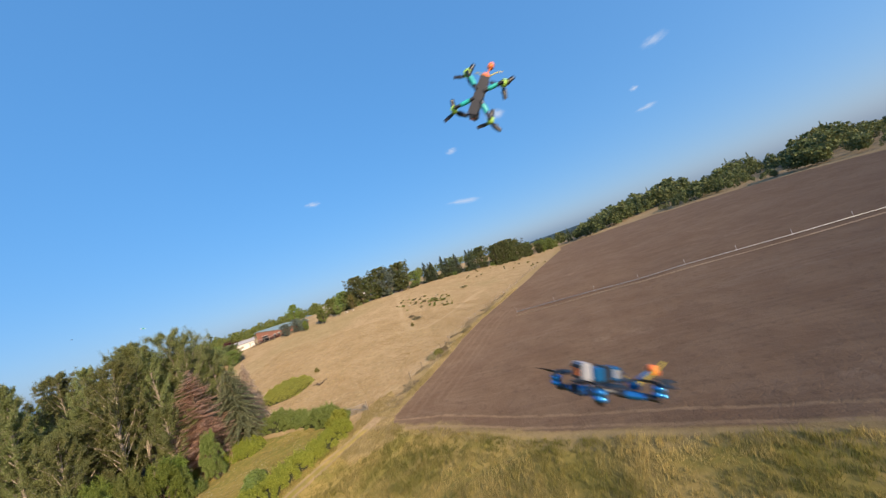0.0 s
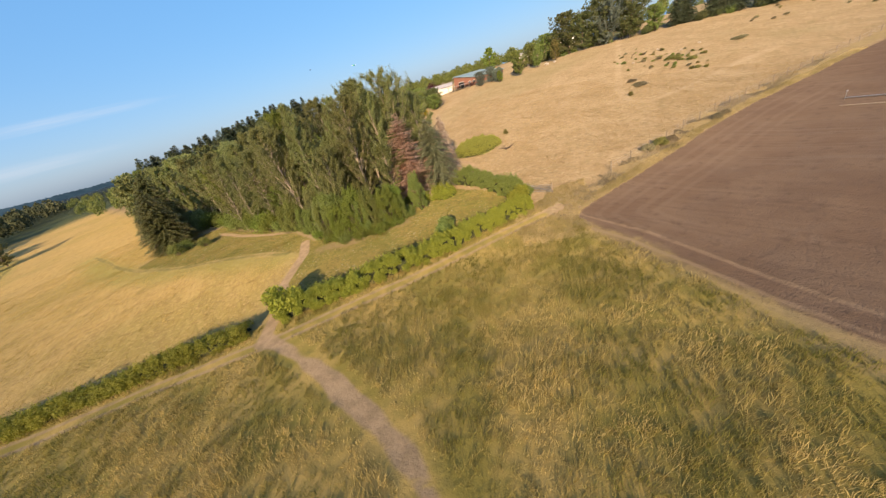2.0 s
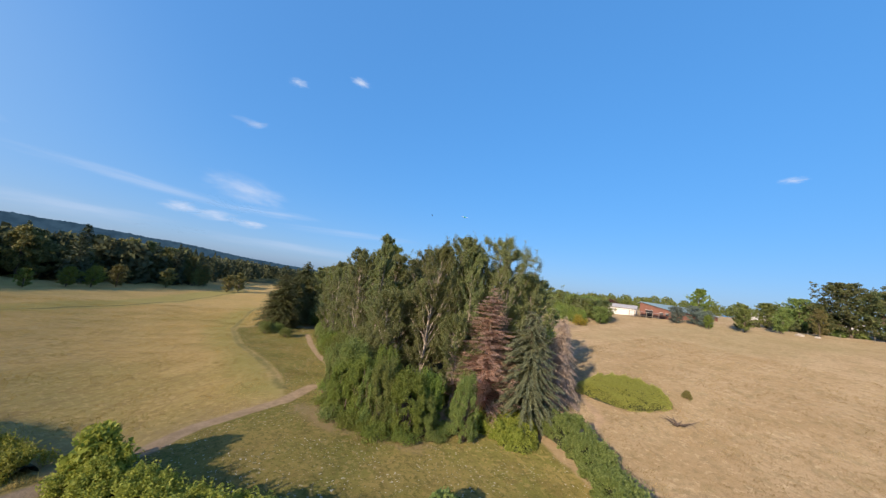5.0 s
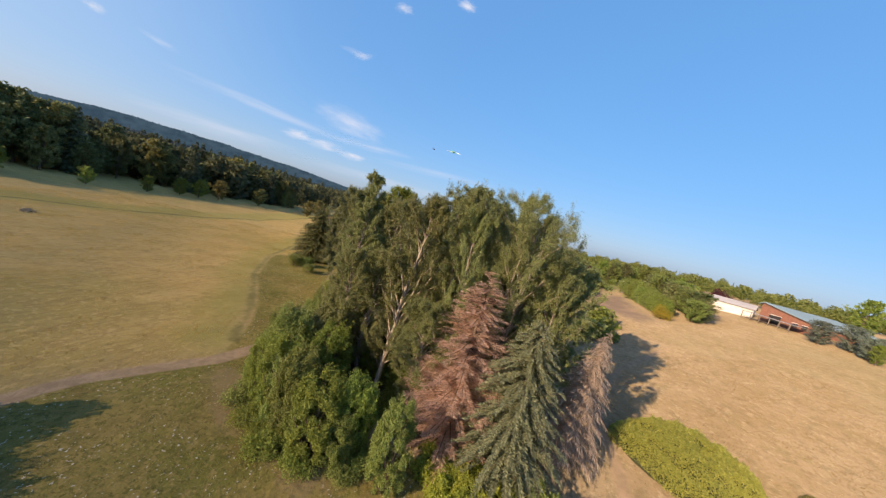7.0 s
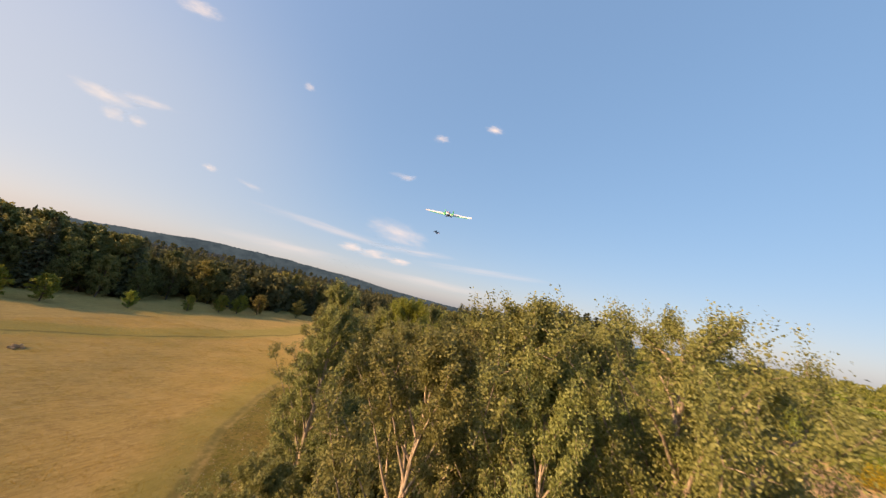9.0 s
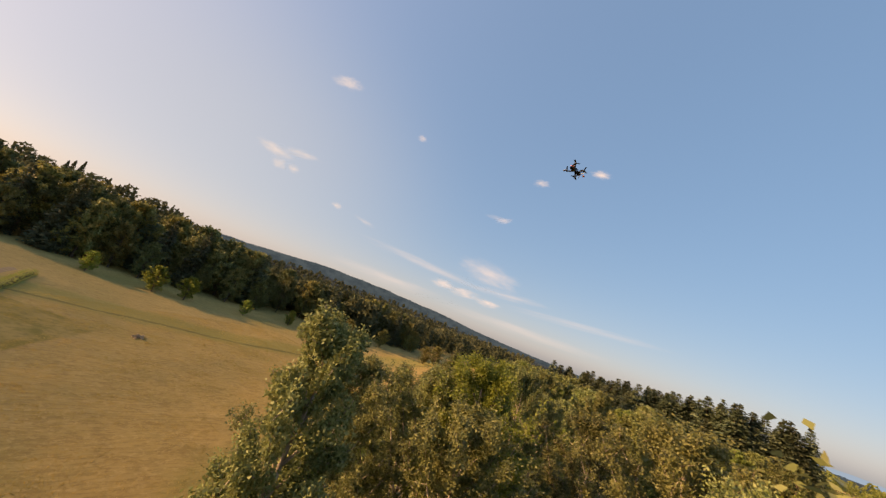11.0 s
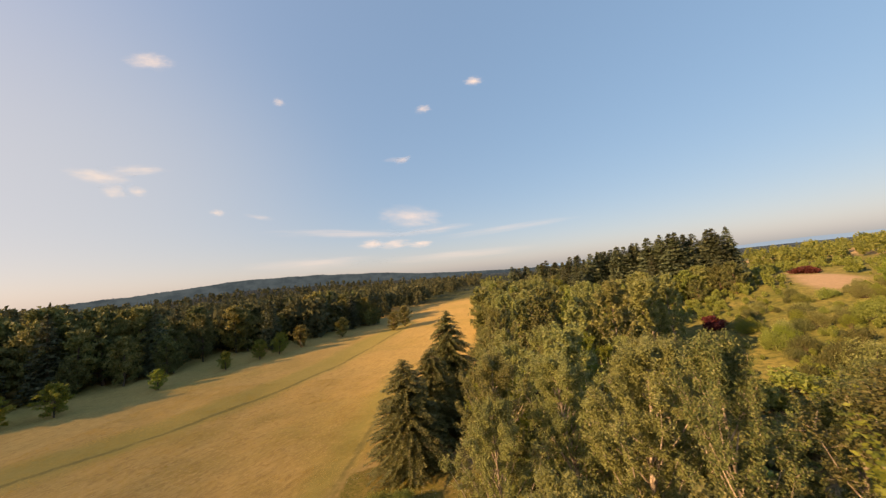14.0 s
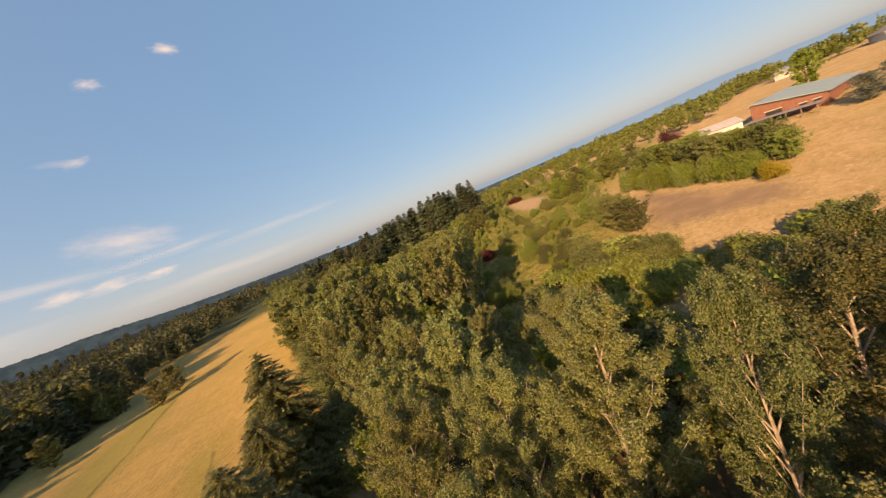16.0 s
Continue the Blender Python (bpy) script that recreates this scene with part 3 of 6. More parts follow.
def w_of(x, y):
    return (x - CORNER[0]) * LEFT[0] + (y - CORNER[1]) * LEFT[1]


build_ground()


# ---- trees ----
def broadleaf(seed, H, R, base, leaves, size, limbs, lean=0.03, trunk_r=0.22, tops=1, puff=1.0, belly=0.42, round_top=1.3, twigs=2, steep=1.0, close=False, shoots=1.0):
    """Trunk with limbs, and a crown of single leaves gathered on the twigs. Returns the two meshes."""
    r = np.random.default_rng(seed)
    wood, centres, radii, ends = [], [], [], []
    for k in range(tops):
        off = r.normal(0, 0.06 * R, 2) * (tops > 1)
        tilt = r.normal(0, lean, 2) + off * 0.06
        hh = H * (1 if k == 0 else r.uniform(0.75, 0.92))
        zs = np.linspace(-0.3, 0.94 * hh, 9)
        sway = np.cumsum(r.normal(0, 0.012 * H, (9, 2)), 0)
        sway -= sway[0]
        pts = np.column_stack([off[0] + tilt[0] * zs + sway[:, 0] * 0.5, off[1] + tilt[1] * zs + sway[:, 1] * 0.5, zs])
        wood.append(tube(pts, trunk_r * (1 - 0.9 * (zs / hh).clip(0, 1)) * (0.8 if tops > 1 else 1), 7))
        centres.append(pts[-1]), radii.append(0.55 * puff)
        for i in range(limbs // tops):
            h = base + (0.97 - base) * (i + r.uniform()) / (limbs // tops)
            start = np.array([np.interp(h * hh, zs, pts[:, j]) for j in range(3)])
            prof = R * min(1, 0.6 + 0.4 * (h - base) / max(0.05, belly - base)) * (0.1 + 0.9 * (1 - max(0.0, (h - belly) / (1 - belly)) ** round_top)) * r.uniform(0.7, 1.15)
            az = 2.4 * i + r.uniform(-0.6, 0.6) + k * 2
            rise = r.uniform(0.7, 1.5) * prof * steep
            s = np.linspace(0, 1, 5)[:, None]
            end = np.array([math.cos(az) * prof, math.sin(az) * prof, rise])
            limb = start + end * s + np.array([0, 0, 0.25 * prof]) * (s - s**2) * r.uniform(-1, 0.6) + r.normal(0, 0.05 * prof, (5, 3)) * s
            limb[:, 2] = np.minimum(limb[:, 2], start[2] + (0.97 * hh - start[2]) * 0.75 * np.linspace(0, 1, 5) + 0.02 * hh)
            wood.append(tube(limb, trunk_r * 0.42 * (1 - h * 0.6) * np.linspace(1, 0.12, 5), 4))
            out = unit(np.array([math.cos(az), math.sin(az), 0.0]))
            for q in (0.35, 0.55, 0.78, 1.0):
                p = np.array([np.interp(q, s[:, 0], limb[:, j]) for j in range(3)])
                centres.append(p + r.normal(0, 0.1, 3)), radii.append(r.uniform(0.35, 0.7) * puff)
                for _ in range(twigs):
                    d = unit(out * r.uniform(0.0, 0.9) + r.normal(0, 0.45, 3) + [0, 0, r.uniform(0.2, 1.0) * steep])
                    tw = p + d * r.uniform(0.35, 0.75) * (0.5 + 0.22 * prof) * max(1.0, puff)
                    tw[2] = min(tw[2], hh)
                    ends.append(np.stack([p, tw]))
                    if leaves > 9000:
                        wood.append(tube(ends[-1], [0.022, 0.007], 3))
                if steep > 1.4 and q > 0.5:  # upright leafy shoots, which make the outline feathery
                    tw = p + unit(out * r.uniform(0.0, 0.35) + r.normal(0, 0.12, 3) + [0, 0, 1.0]) * r.uniform(0.6, 1.5) * (0.6 + 0.2 * prof) * min(1.0, H / 12) * shoots
                    tw[2] = min(tw[2], hh * 1.01)
                    ends.append(np.stack([p, tw]))
    ends = np.array(ends)
    pos = cloud_points(centres, radii, leaves // 3, r)
    k, t = r.integers(0, len(ends), leaves - leaves // 3), r.uniform(0.15, 1.04, leaves - leaves // 3)[:, None]
    pos = np.concatenate([pos, ends[k, 0] * (1 - t) + ends[k, 1] * t + r.normal(0, 0.17 * puff, (len(k), 3))])
    pos[:, 2] = np.minimum(pos[:, 2], H * 1.02)
    return quick_mesh("trunk", *joined(wood), True), quick_mesh("crown", *(leaf_quads if close else leaf_blades)(pos, size, r))


def conifer(seed, H, R, sprays=1.0, width=0.16, length=0.55, gaps=0.0, droop=0.35, bare=0.04, branches=6, step=0.027, hang=(-0.75, 0.15), taper=0.72):
    r = np.random.default_rng(seed)
    zs = np.linspace(-0.2, H, 6)
    wood = [tube(np.column_stack([r.normal(0, 0.04, 6), r.normal(0, 0.04, 6), zs]), H * 0.016 * (1.03 - zs / H).clip(0.05, 1), 7)]
    quads = []
    z = bare * H
    while z < H * 0.985:
        reach = R * (1 - z / H) ** taper * (0.75 + 0.25 * min(1, z / (0.15 * H)))
        for j in range(int(branches * (1 + 0.5 * reach / R))):
            if r.uniform() < gaps:
                continue
            L = max(0.25, reach * r.uniform(0.72, 1.12))
            az, z0 = r.uniform(0, 2 * math.pi), z + r.uniform(-0.2, 0.2)
            out = np.array([math.cos(az), math.sin(az), 0])
            side = np.array([-math.sin(az), math.cos(az), 0])
            n = max(3, int(sprays * L / 0.22))
            t = (np.arange(n) + r.uniform(0, 1, n)) / n
            spine = out * (t * L)[:, None] + np.array([0, 0, 1.0]) * (z0 + L * (0.25 * t - droop * 1.3 * t**2) + 0.12 * L * np.maximum(0, t - 0.7))[:, None]
            if L > 0.8 and sprays > 0.5:
                e = np.linspace(0, 1, 4)[:, None]
                wood.append(tube(out * e * L * 0.95 + np.array([0, 0, 1.0]) * (z0 + L * (0.25 * e - droop * 1.3 * e**2)), np.linspace(0.045, 0.01, 4), 3))
            for sgn in (-1, 1):
                d = unit(out * r.uniform(0.3, 1.0, (n, 1)) + sgn * side * r.uniform(0.3, 1.1, (n, 1)) + np.array([0, 0, 1.0]) * r.uniform(hang[0], hang[1], (n, 1)))
                ln = length * (1.1 - 0.55 * t)[:, None] * r.uniform(0.6, 1.25, (n, 1)) * min(1, 0.2 + L / 3)
                across = unit(np.cross(d, r.normal(size=(n, 3)) * 0.6 + [0, 0, 1.0])) * width * r.uniform(0.7, 1.3, (n, 1))
                quads.append(np.stack([spine, spine + d * ln * 0.45 + across, spine + d * ln, spine + d * ln * 0.45 - across], 1))
        z += H * step * (0.8 + 0.4 * r.uniform())
    q = np.concatenate(quads)
    return quick_mesh("trunk", *joined(wood), True), quick_mesh("crown", q.reshape(-1, 3), np.arange(len(q) * 4).reshape(-1, 4))


def bush(seed, H, R, leaves, size, lumps=16):
    r = np.random.default_rng(seed)
    c, rad, wood = [], [], []
    for i in range(lumps):
        az, q = r.uniform(0, 6.28), r.uniform(0, 1) ** 0.6
        p = np.array([math.cos(az) * q * R * 0.75, math.sin(az) * q * R * 0.75, H * r.uniform(0.22, 0.85) * (1 - 0.45 * q * q)])
        c.append(p), rad.append(r.uniform(0.25, 0.42) * min(H, 1.3 * R))
        wood.append(tube(np.stack([[p[0] * 0.15, p[1] * 0.15, -0.1], p * [0.6, 0.6, 0.55], p]), [0.06, 0.04, 0.015], 4))
    pos = cloud_points(c, rad, leaves, r)
    pos[:, 2] = np.abs(pos[:, 2])
    return quick_mesh("stem", *joined(wood), True), quick_mesh("foliage", *leaf_blades(pos, size, r))


def willow(seed, H, R, leaves, size):
    """A tall shrub, leafy from the ground to its uneven, upright top."""
    r = np.random.default_rng(seed)
    c, rad, wood = [], [], []
    for i in range(110):
        h = r.uniform(0.03, 0.9)
        az, q = r.uniform(0, 6.283), r.uniform(0.25, 1.0) ** 0.5
        wide = R * (0.72 + 0.5 * h if h < 0.4 else 0.92 * math.sqrt(max(0.05, 1 - ((h - 0.4) / 0.58) ** 2)))
        p = np.array([math.cos(az) * q * wide, math.sin(az) * q * wide, h * H])
        c.append(p), rad.append(r.uniform(0.22, 0.5))
        if i % 4 == 0:
            wood.append(tube(np.stack([[p[0] * 0.12, p[1] * 0.12, -0.1], p * [0.6, 0.6, 0.55], p]), [0.06, 0.04, 0.012], 4))
    pos = cloud_points(c, rad, leaves - leaves // 4, r, 1.1)
    root = np.array(c)[r.integers(0, len(c), 260)]  # upright shoots
    tip = root + np.column_stack([r.normal(0, 0.18, (260, 2)), r.uniform(0.5, 1.5, 260)])
    k, t = r.integers(0, 260, leaves // 4), r.uniform(0, 1, (leaves // 4, 1))
    pos = np.concatenate([pos, root[k] * (1 - t) + tip[k] * t + r.normal(0, 0.09, (len(k), 3))])
    pos[:, 2] = np.clip(np.abs(pos[:, 2]), 0.03, H * 1.04)
    return quick_mesh("stem", *joined(wood), True), quick_mesh("foliage", *leaf_blades(pos, size, r))


def plant(name, meshes, mats, names, x, y, height, made_height, label, category, group, turn=0.0, wide=1.0, tilt=(0, 0)):
    """A standing plant: an empty at its foot with its parts."""
    root = new(name)
    for mesh, mat, nm in zip(meshes, mats, names):
        if len(mesh.materials) == 0:
            mesh.materials.append(None)
        ob = new(nm, mesh)
        ob.material_slots[0].link = "OBJECT"
        ob.material_slots[0].material = mat
        ob.parent = root
    s = height / made_height
    root.matrix_basis = pose(x, y, float(land(x, y)) - 0.05, tilt[0], tilt[1], turn) @ Matrix.Diagonal((s * wide, s * wide, s, 1))
    return tagged(root, label, category, group)


rng = np.random.default_rng(11)
TREE_PARTS, FIR_PARTS, BUSH_PARTS = ("trunk", "crown"), ("trunk", "crown"), ("stem", "foliage")
CLOSE = broadleaf(20, 20, 1.75, 0.2, 80000, 0.095, 48, puff=0.55, round_top=1.5, steep=1.7, twigs=4, close=True, shoots=0.45)
NEAR = [broadleaf(s, 20, 2.8, 0.1, 88000, 0.098, 50, puff=0.6, round_top=1.5, steep=1.8, twigs=3, close=True) for s in (21, 22, 23, 24)]
HIGH = broadleaf(25, 20, 2.5, 0.45, 48000, 0.098, 28, puff=0.6, round_top=1.6, steep=1.7, twigs=4, close=True)
MID = [broadleaf(s, 20, 2.9, 0.08, 22000, 0.2, 36, puff=0.75, round_top=1.5, steep=1.6, twigs=3) for s in (31, 32, 33)]
BIG = broadleaf(41, 22, 4.7, 0.14, 190000, 0.1, 84, 0.04, 0.36, tops=3, puff=0.9, belly=0.5, round_top=2.0, twigs=3, steep=1.45, close=True)
SPREAD = [broadleaf(s, 16, 5.4, 0.07, 5200, 0.6, 40, trunk_r=0.35, puff=1.5, belly=0.36, round_top=1.5, steep=0.42) for s in (51, 52, 53)]
OAK = [broadleaf(s, 16, 6.0, 0.02, 9000, 0.5, 64, trunk_r=0.35, puff=1.5, belly=0.42, round_top=2.4, steep=0.5) for s in (54, 55)]
COLUMN = [broadleaf(s, 18, 2.7, 0.05, 6400, 0.38, 34, puff=0.95, steep=1.6, round_top=1.8) for s in (61, 62, 63)]
SPRUCE = [conifer(s, 14, 4.6, 5.0, 0.045, 0.44, branches=12, step=0.024, hang=(-0.6, 0.35), taper=0.56) for s in (71, 72)]
FIR = [conifer(s, 22, 4.3, 0.42, 0.22, 1.25, droop=0.3, branches=8, step=0.024) for s in (73, 74)]
BUSH = [bush(s, 3, 2.4, 3200, 0.32) for s in (81, 82, 83)]
SCRUB = [bush(s, 3, 2.4, 1000, 0.38, 14) for s in (86, 88, 89)]
FINEBUSH = [bush(s, 3, 2.4, 4200, 0.16, 24) for s in (95, 96)]
TALLBUSH = [willow(s, 7, 1.9, 30000, 0.11) for s in (84, 85)]

# grove of cottonwoods: the tallest by place and top, the rest scattered between
GROVE_TREES = [(-54.3, 38.2, 21.2, 0), (-47.8, 43.1, 19.8, 1), (-49.0, 47.6, 21.8, 0), (-64.4, 42.8, 20.8, 2), (-52.6, 52.6, 21.4, 1), (-60.2, 37.0, 18.9, 1), (-46.4, 48.6, 20.0, 1), (-42.6, 56.0, 17.5, 0), (-53.8, 62.4, 18.5, 1),
               (-69.6, 47.8, 19.6, 0), (-62.4, 49.8, 21.2, 0), (-70.6, 55.0, 18.6, 1), (-56.8, 48.6, 20.6, 0), (-75.5, 49.5, 17.8, 1), (-80.5, 46.1, 18.8, 1), (-71.6, 43.9, 20.7, 1), (-77.6, 43.0, 19.2, 0), (-64.0, 38.0, 19.4, 1), (-59.6, 41.6, 19.0, 0)]
placed = []
for x, y, top, k in GROVE_TREES:
    placed.append((x, y))
    # four near crowns get the dark leaf colour in place of shade
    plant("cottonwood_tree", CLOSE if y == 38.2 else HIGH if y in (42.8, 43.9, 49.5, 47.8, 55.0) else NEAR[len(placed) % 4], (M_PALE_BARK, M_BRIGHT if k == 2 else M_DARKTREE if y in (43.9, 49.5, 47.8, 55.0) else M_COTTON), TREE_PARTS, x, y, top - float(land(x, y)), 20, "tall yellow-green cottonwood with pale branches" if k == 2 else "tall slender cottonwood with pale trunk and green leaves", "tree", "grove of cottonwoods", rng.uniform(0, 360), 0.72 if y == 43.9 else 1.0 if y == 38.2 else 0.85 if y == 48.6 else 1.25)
placed.append((-46, 53))
plant("cottonwood_tree", BIG, (M_PALE_BARK, M_COTTON), TREE_PARTS, -46.2, 53.2, 22.3 - float(land(-46, 53)), 22, "broad many-stemmed cottonwood towering at the grove's end", "tree", "grove of cottonwoods", 40)
tries = 0
while len(placed) < 66 and tries < 6000:
    tries += 1
    x, y = rng.uniform(-112, -40), rng.uniform(33, 64)
    if math.hypot(x + 42, y - 50) < 7.5 or polygon_sd(np.array([x]), np.array([y]), GROVE)[0] < 0.5 or min(math.hypot(x - a, y - b) for a, b in placed) < 4.3:
        continue
    placed.append((x, y))
    h = rng.uniform(13, 16.5) if x > -62 else rng.uniform(14.5, 18.5) if y < 45 else rng.uniform(11, 15)
    bright = rng.uniform() < 0.2 and x < -76
    plant("cottonwood_tree", NEAR[len(placed) % 4] if -84 < x < -44 and y < 50 else MID[len(placed) % 3], (M_PALE_BARK, M_BRIGHT if bright else M_COTTON), TREE_PARTS, x, y, h, 20,
          "young yellow-green cottonwood with pale stem" if bright else "slender cottonwood with pale trunk and olive-green leaves", "tree", "grove of cottonwoods", rng.uniform(0, 360), rng.uniform(1.1, 1.35))

for x, y, h in [(-73.4, 39.6, 9.5), (-70.2, 41.0, 8.0), (-76.2, 41.2, 11.0), (-72.2, 46.4, 9.0), (-66.4, 42.4, 8.5), (-68.4, 50.2, 9.5), (-74.0, 51.6, 10.5), (-78.6, 47.2, 10.0), (-65.2, 46.6, 9.0), (-72.0, 58.4, 9.0), (-63.0, 44.6, 10.0), (-66.8, 56.6, 9.5), (-80.4, 52.0, 9.5), (-69.0, 38.2, 8.5)]:
    plant("sapling", MID[int(h * 2) % 3], (M_PALE_BARK, M_SHRUB if h < 9.2 else M_COTTON), TREE_PARTS, x, y, h, 20, "low shaded cottonwood sapling under the taller crowns", "tree", "saplings in the grove", rng.uniform(0, 360), 1.9)

for x, y, h in [(-51.0, 41.0, 13.0), (-55.8, 42.4, 14.0), (-61.6, 40.4, 13.0), (-53.0, 45.4, 14.5), (-67.0, 39.6, 12.0), (-48.4, 50.6, 14.0), (-57.6, 45.6, 13.5), (-44.4, 46.0, 11.0)]:
    plant("sapling", NEAR[int(h * 2) % 4], (M_PALE_BARK, M_COTTON), TREE_PARTS, x, y, h, 20, "half-grown leafy cottonwood between the tall trunks", "tree", "saplings in the grove", x * 23, 1.9)

# undergrowth along the grove's front
for x, y, h, k in [(-48.6, 33.4, 5.6, 0), (-45.6, 33.8, 6.4, 1), (-43.4, 35.6, 7.0, 0), (-41.4, 37.2, 7.2, 1), (-39.9, 39.2, 7.0, 0), (-40.6, 41.6, 6.4, 1), (-44.6, 34.2, 4.6, 1), (-42.2, 36.0, 5.2, 0), (-40.4, 38.0, 4.4, 1), (-39.2, 40.8, 4.8, 0), (-47.2, 34.8, 7.2, 1), (-37.8, 44.4, 6.2, 0), (-53.5, 33.8, 5.5, 1), (-46.6, 38.4, 7.0, 0)]:
    plant("tall_shrub", TALLBUSH[k], (M_BARK, M_BRIGHT if h in (7.0, 4.6, 6.4) else M_SHRUB), BUSH_PARTS, x, y, h * rng.uniform(0.8, 1.12), 7, "dense green willow shrub at the grove's edge", "shrub", "shrubs before the grove", rng.uniform(0, 360), 0.8 if x == -37.8 else rng.uniform(0.85, 1.15))
for x, y, h in [(-50.8, 34.6, 6.0), (-56.6, 34.4, 5.0), (-60.4, 35.0, 5.6), (-49.6, 37.6, 7.5), (-52.0, 36.0, 6.8), (-55.0, 37.2, 7.8), (-58.0, 38.6, 7.4), (-66.0, 35.8, 5.2), (-63.2, 36.4, 6.4)]:
    plant("tall_shrub", TALLBUSH[int(h * 10) % 2], (M_BARK, M_SHRUB if int(h * 10) % 3 else M_COTTON), BUSH_PARTS, x, y, h, 7, "tall leafy shrub filling the grove's front", "shrub", "shrubs before the grove", x * 31, 1.1)
for x, y, h in [(-48.0, 32.6, 1.6), (-44.4, 32.9, 1.8), (-42.2, 34.6, 1.7), (-40.0, 36.6, 1.9), (-38.6, 38.8, 1.6), (-39.4, 43.0, 1.5), (-51.4, 33.0, 1.9), (-46.2, 33.0, 1.3), (-38.2, 41.6, 1.2), (-40.9, 35.6, 1.4)]:
    plant("low_shrub", FINEBUSH[int(h * 10) % 2], (M_BARK, M_BRIGHT if int(h * 10) % 3 else M_SHRUB), BUSH_PARTS, x, y, h, 3, "low bright green bush at the feet of the willows", "shrub", "low bushes before the grove", x * 17, 1.1)
for x, y, h in [(-45.6, 44.4, 2.0), (-46.8, 46.4, 2.6), (-44.0, 47.4, 2.2), (-50.6, 43.2, 3.4), (-48.8, 45.2, 2.8), (-42.6, 45.8, 1.6), (-52.4, 41.6, 3.6), (-44.6, 43.9, 1.2)]:
    plant("understory_shrub", FINEBUSH[int(h * 10) % 2], (M_BARK, M_BRIGHT), BUSH_PARTS, x, y, h, 3, "bright leafy shrub in the hollow behind the willows", "shrub", "understory shrubs", x * 19, 0.9)
for i in range(44):
    x = rng.uniform(-108, -54)
    y = 34.6 + rng.uniform(0, 3) if i % 2 or x > -66 else 56 + rng.uniform(0, 26)
    plant("understory_shrub", FINEBUSH[i % 2], (M_BARK, M_SHRUB if i % 3 else M_BRIGHT), BUSH_PARTS, x, y, rng.uniform(2.5, 5.0), 3, "low leafy shrub in the shade of the cottonwoods", "shrub", "understory shrubs", rng.uniform(0, 360), rng.uniform(0.7, 1.0))

for x in np.linspace(-110, -196, 20):
    y = float(np.interp(x, [-196, -130, -110], [37.5, 35.0, 36.0]) + rng.uniform(-1.6, 0.8))
    plant("edge_shrub", FINEBUSH[int(-x) % 2], (M_BARK, M_COTTON if int(-x) % 3 else M_DARKTREE), BUSH_PARTS, float(x), y, rng.uniform(3.0, 6.0), 3, "leafy green shrub where the wood meets the meadow", "shrub", "shrubs along the wood's edge", rng.uniform(0, 360), rng.uniform(0.8, 1.1))

for i in range(70):
    x, y = rng.uniform(-112, -66), rng.uniform(54, 86)
    plant("understory_shrub", SCRUB[i % 3], (M_BARK, (M_SHRUB, M_DARKTREE, M_SHRUB, M_BRIGHT)[i % 4]), BUSH_PARTS, x, y, rng.uniform(2.2, 5.0), 3, "leafy shrub in the shade behind the cottonwoods", "shrub", "understory shrubs", rng.uniform(0, 360), rng.uniform(0.9, 1.4))

# conifers at the grove's end
DEAD = conifer(91, 14, 3.4, 9.0, 0.014, 0.5, 0.3, 0.16, branches=12, step=0.024, hang=(-0.6, 0.5), taper=0.58)
plant("dead_spruce", DEAD, (M_BARK, M_RUST), FIR_PARTS, -42.2, 49.2, 14.5, 14, "dead conifer with rust-brown needles", "tree", "conifers at the grove's end", 0, 1.42)
plant("blue_spruce", conifer(75, 14, 4.4, 9.0, 0.034, 0.36, 0.12, 0.42, branches=12, step=0.03, hang=(-0.5, 0.4), taper=0.5), (M_BARK, M_BLUE), FIR_PARTS, -38.7, 52.4, 12.4, 14, "blue-grey living spruce beside the dead one", "tree", "conifers at the grove's end", 30, 1.15)
plant("bare_dead_tree", conifer(92, 11, 3.2, 3.4, 0.014, 1.1, 0.12, 0.5, branches=9, hang=(-1.5, -0.3)), (M_GREYTWIG, M_GREYTWIG), FIR_PARTS, -41.2, 58.4, 11.4, 11, "grey dead conifer with bare drooping twigs", "tree", "conifers at the grove's end", 30, 1.05, (-5, 4))
for x, y, h in [(-101.5, 24.0, 14.2), (-109.5, 26.4, 13.8), (-117.5, 28.8, 18.6), (-122, 25.5, 11.5)]:
    plant("spruce", SPRUCE[int(h) % 2], (M_BARK, M_SPRUCE), FIR_PARTS, x, y, h, 14, "dark green spruce at the edge of the meadow", "tree", "spruces by the meadow", x * 7, 1.35 if h < 18 else 1.15)
for x, y, h in [(-92.5, 22.2, 3.2), (-93.5, 24.6, 2.6), (-88, 26.5, 2.4)]:
    plant("round_bush", FINEBUSH[1], (M_BARK, M_SHRUB), BUSH_PARTS, x, y, h, 3, "round green bush in front of the spruces", "shrub", "bushes by the spruces", x * 5, 0.85)


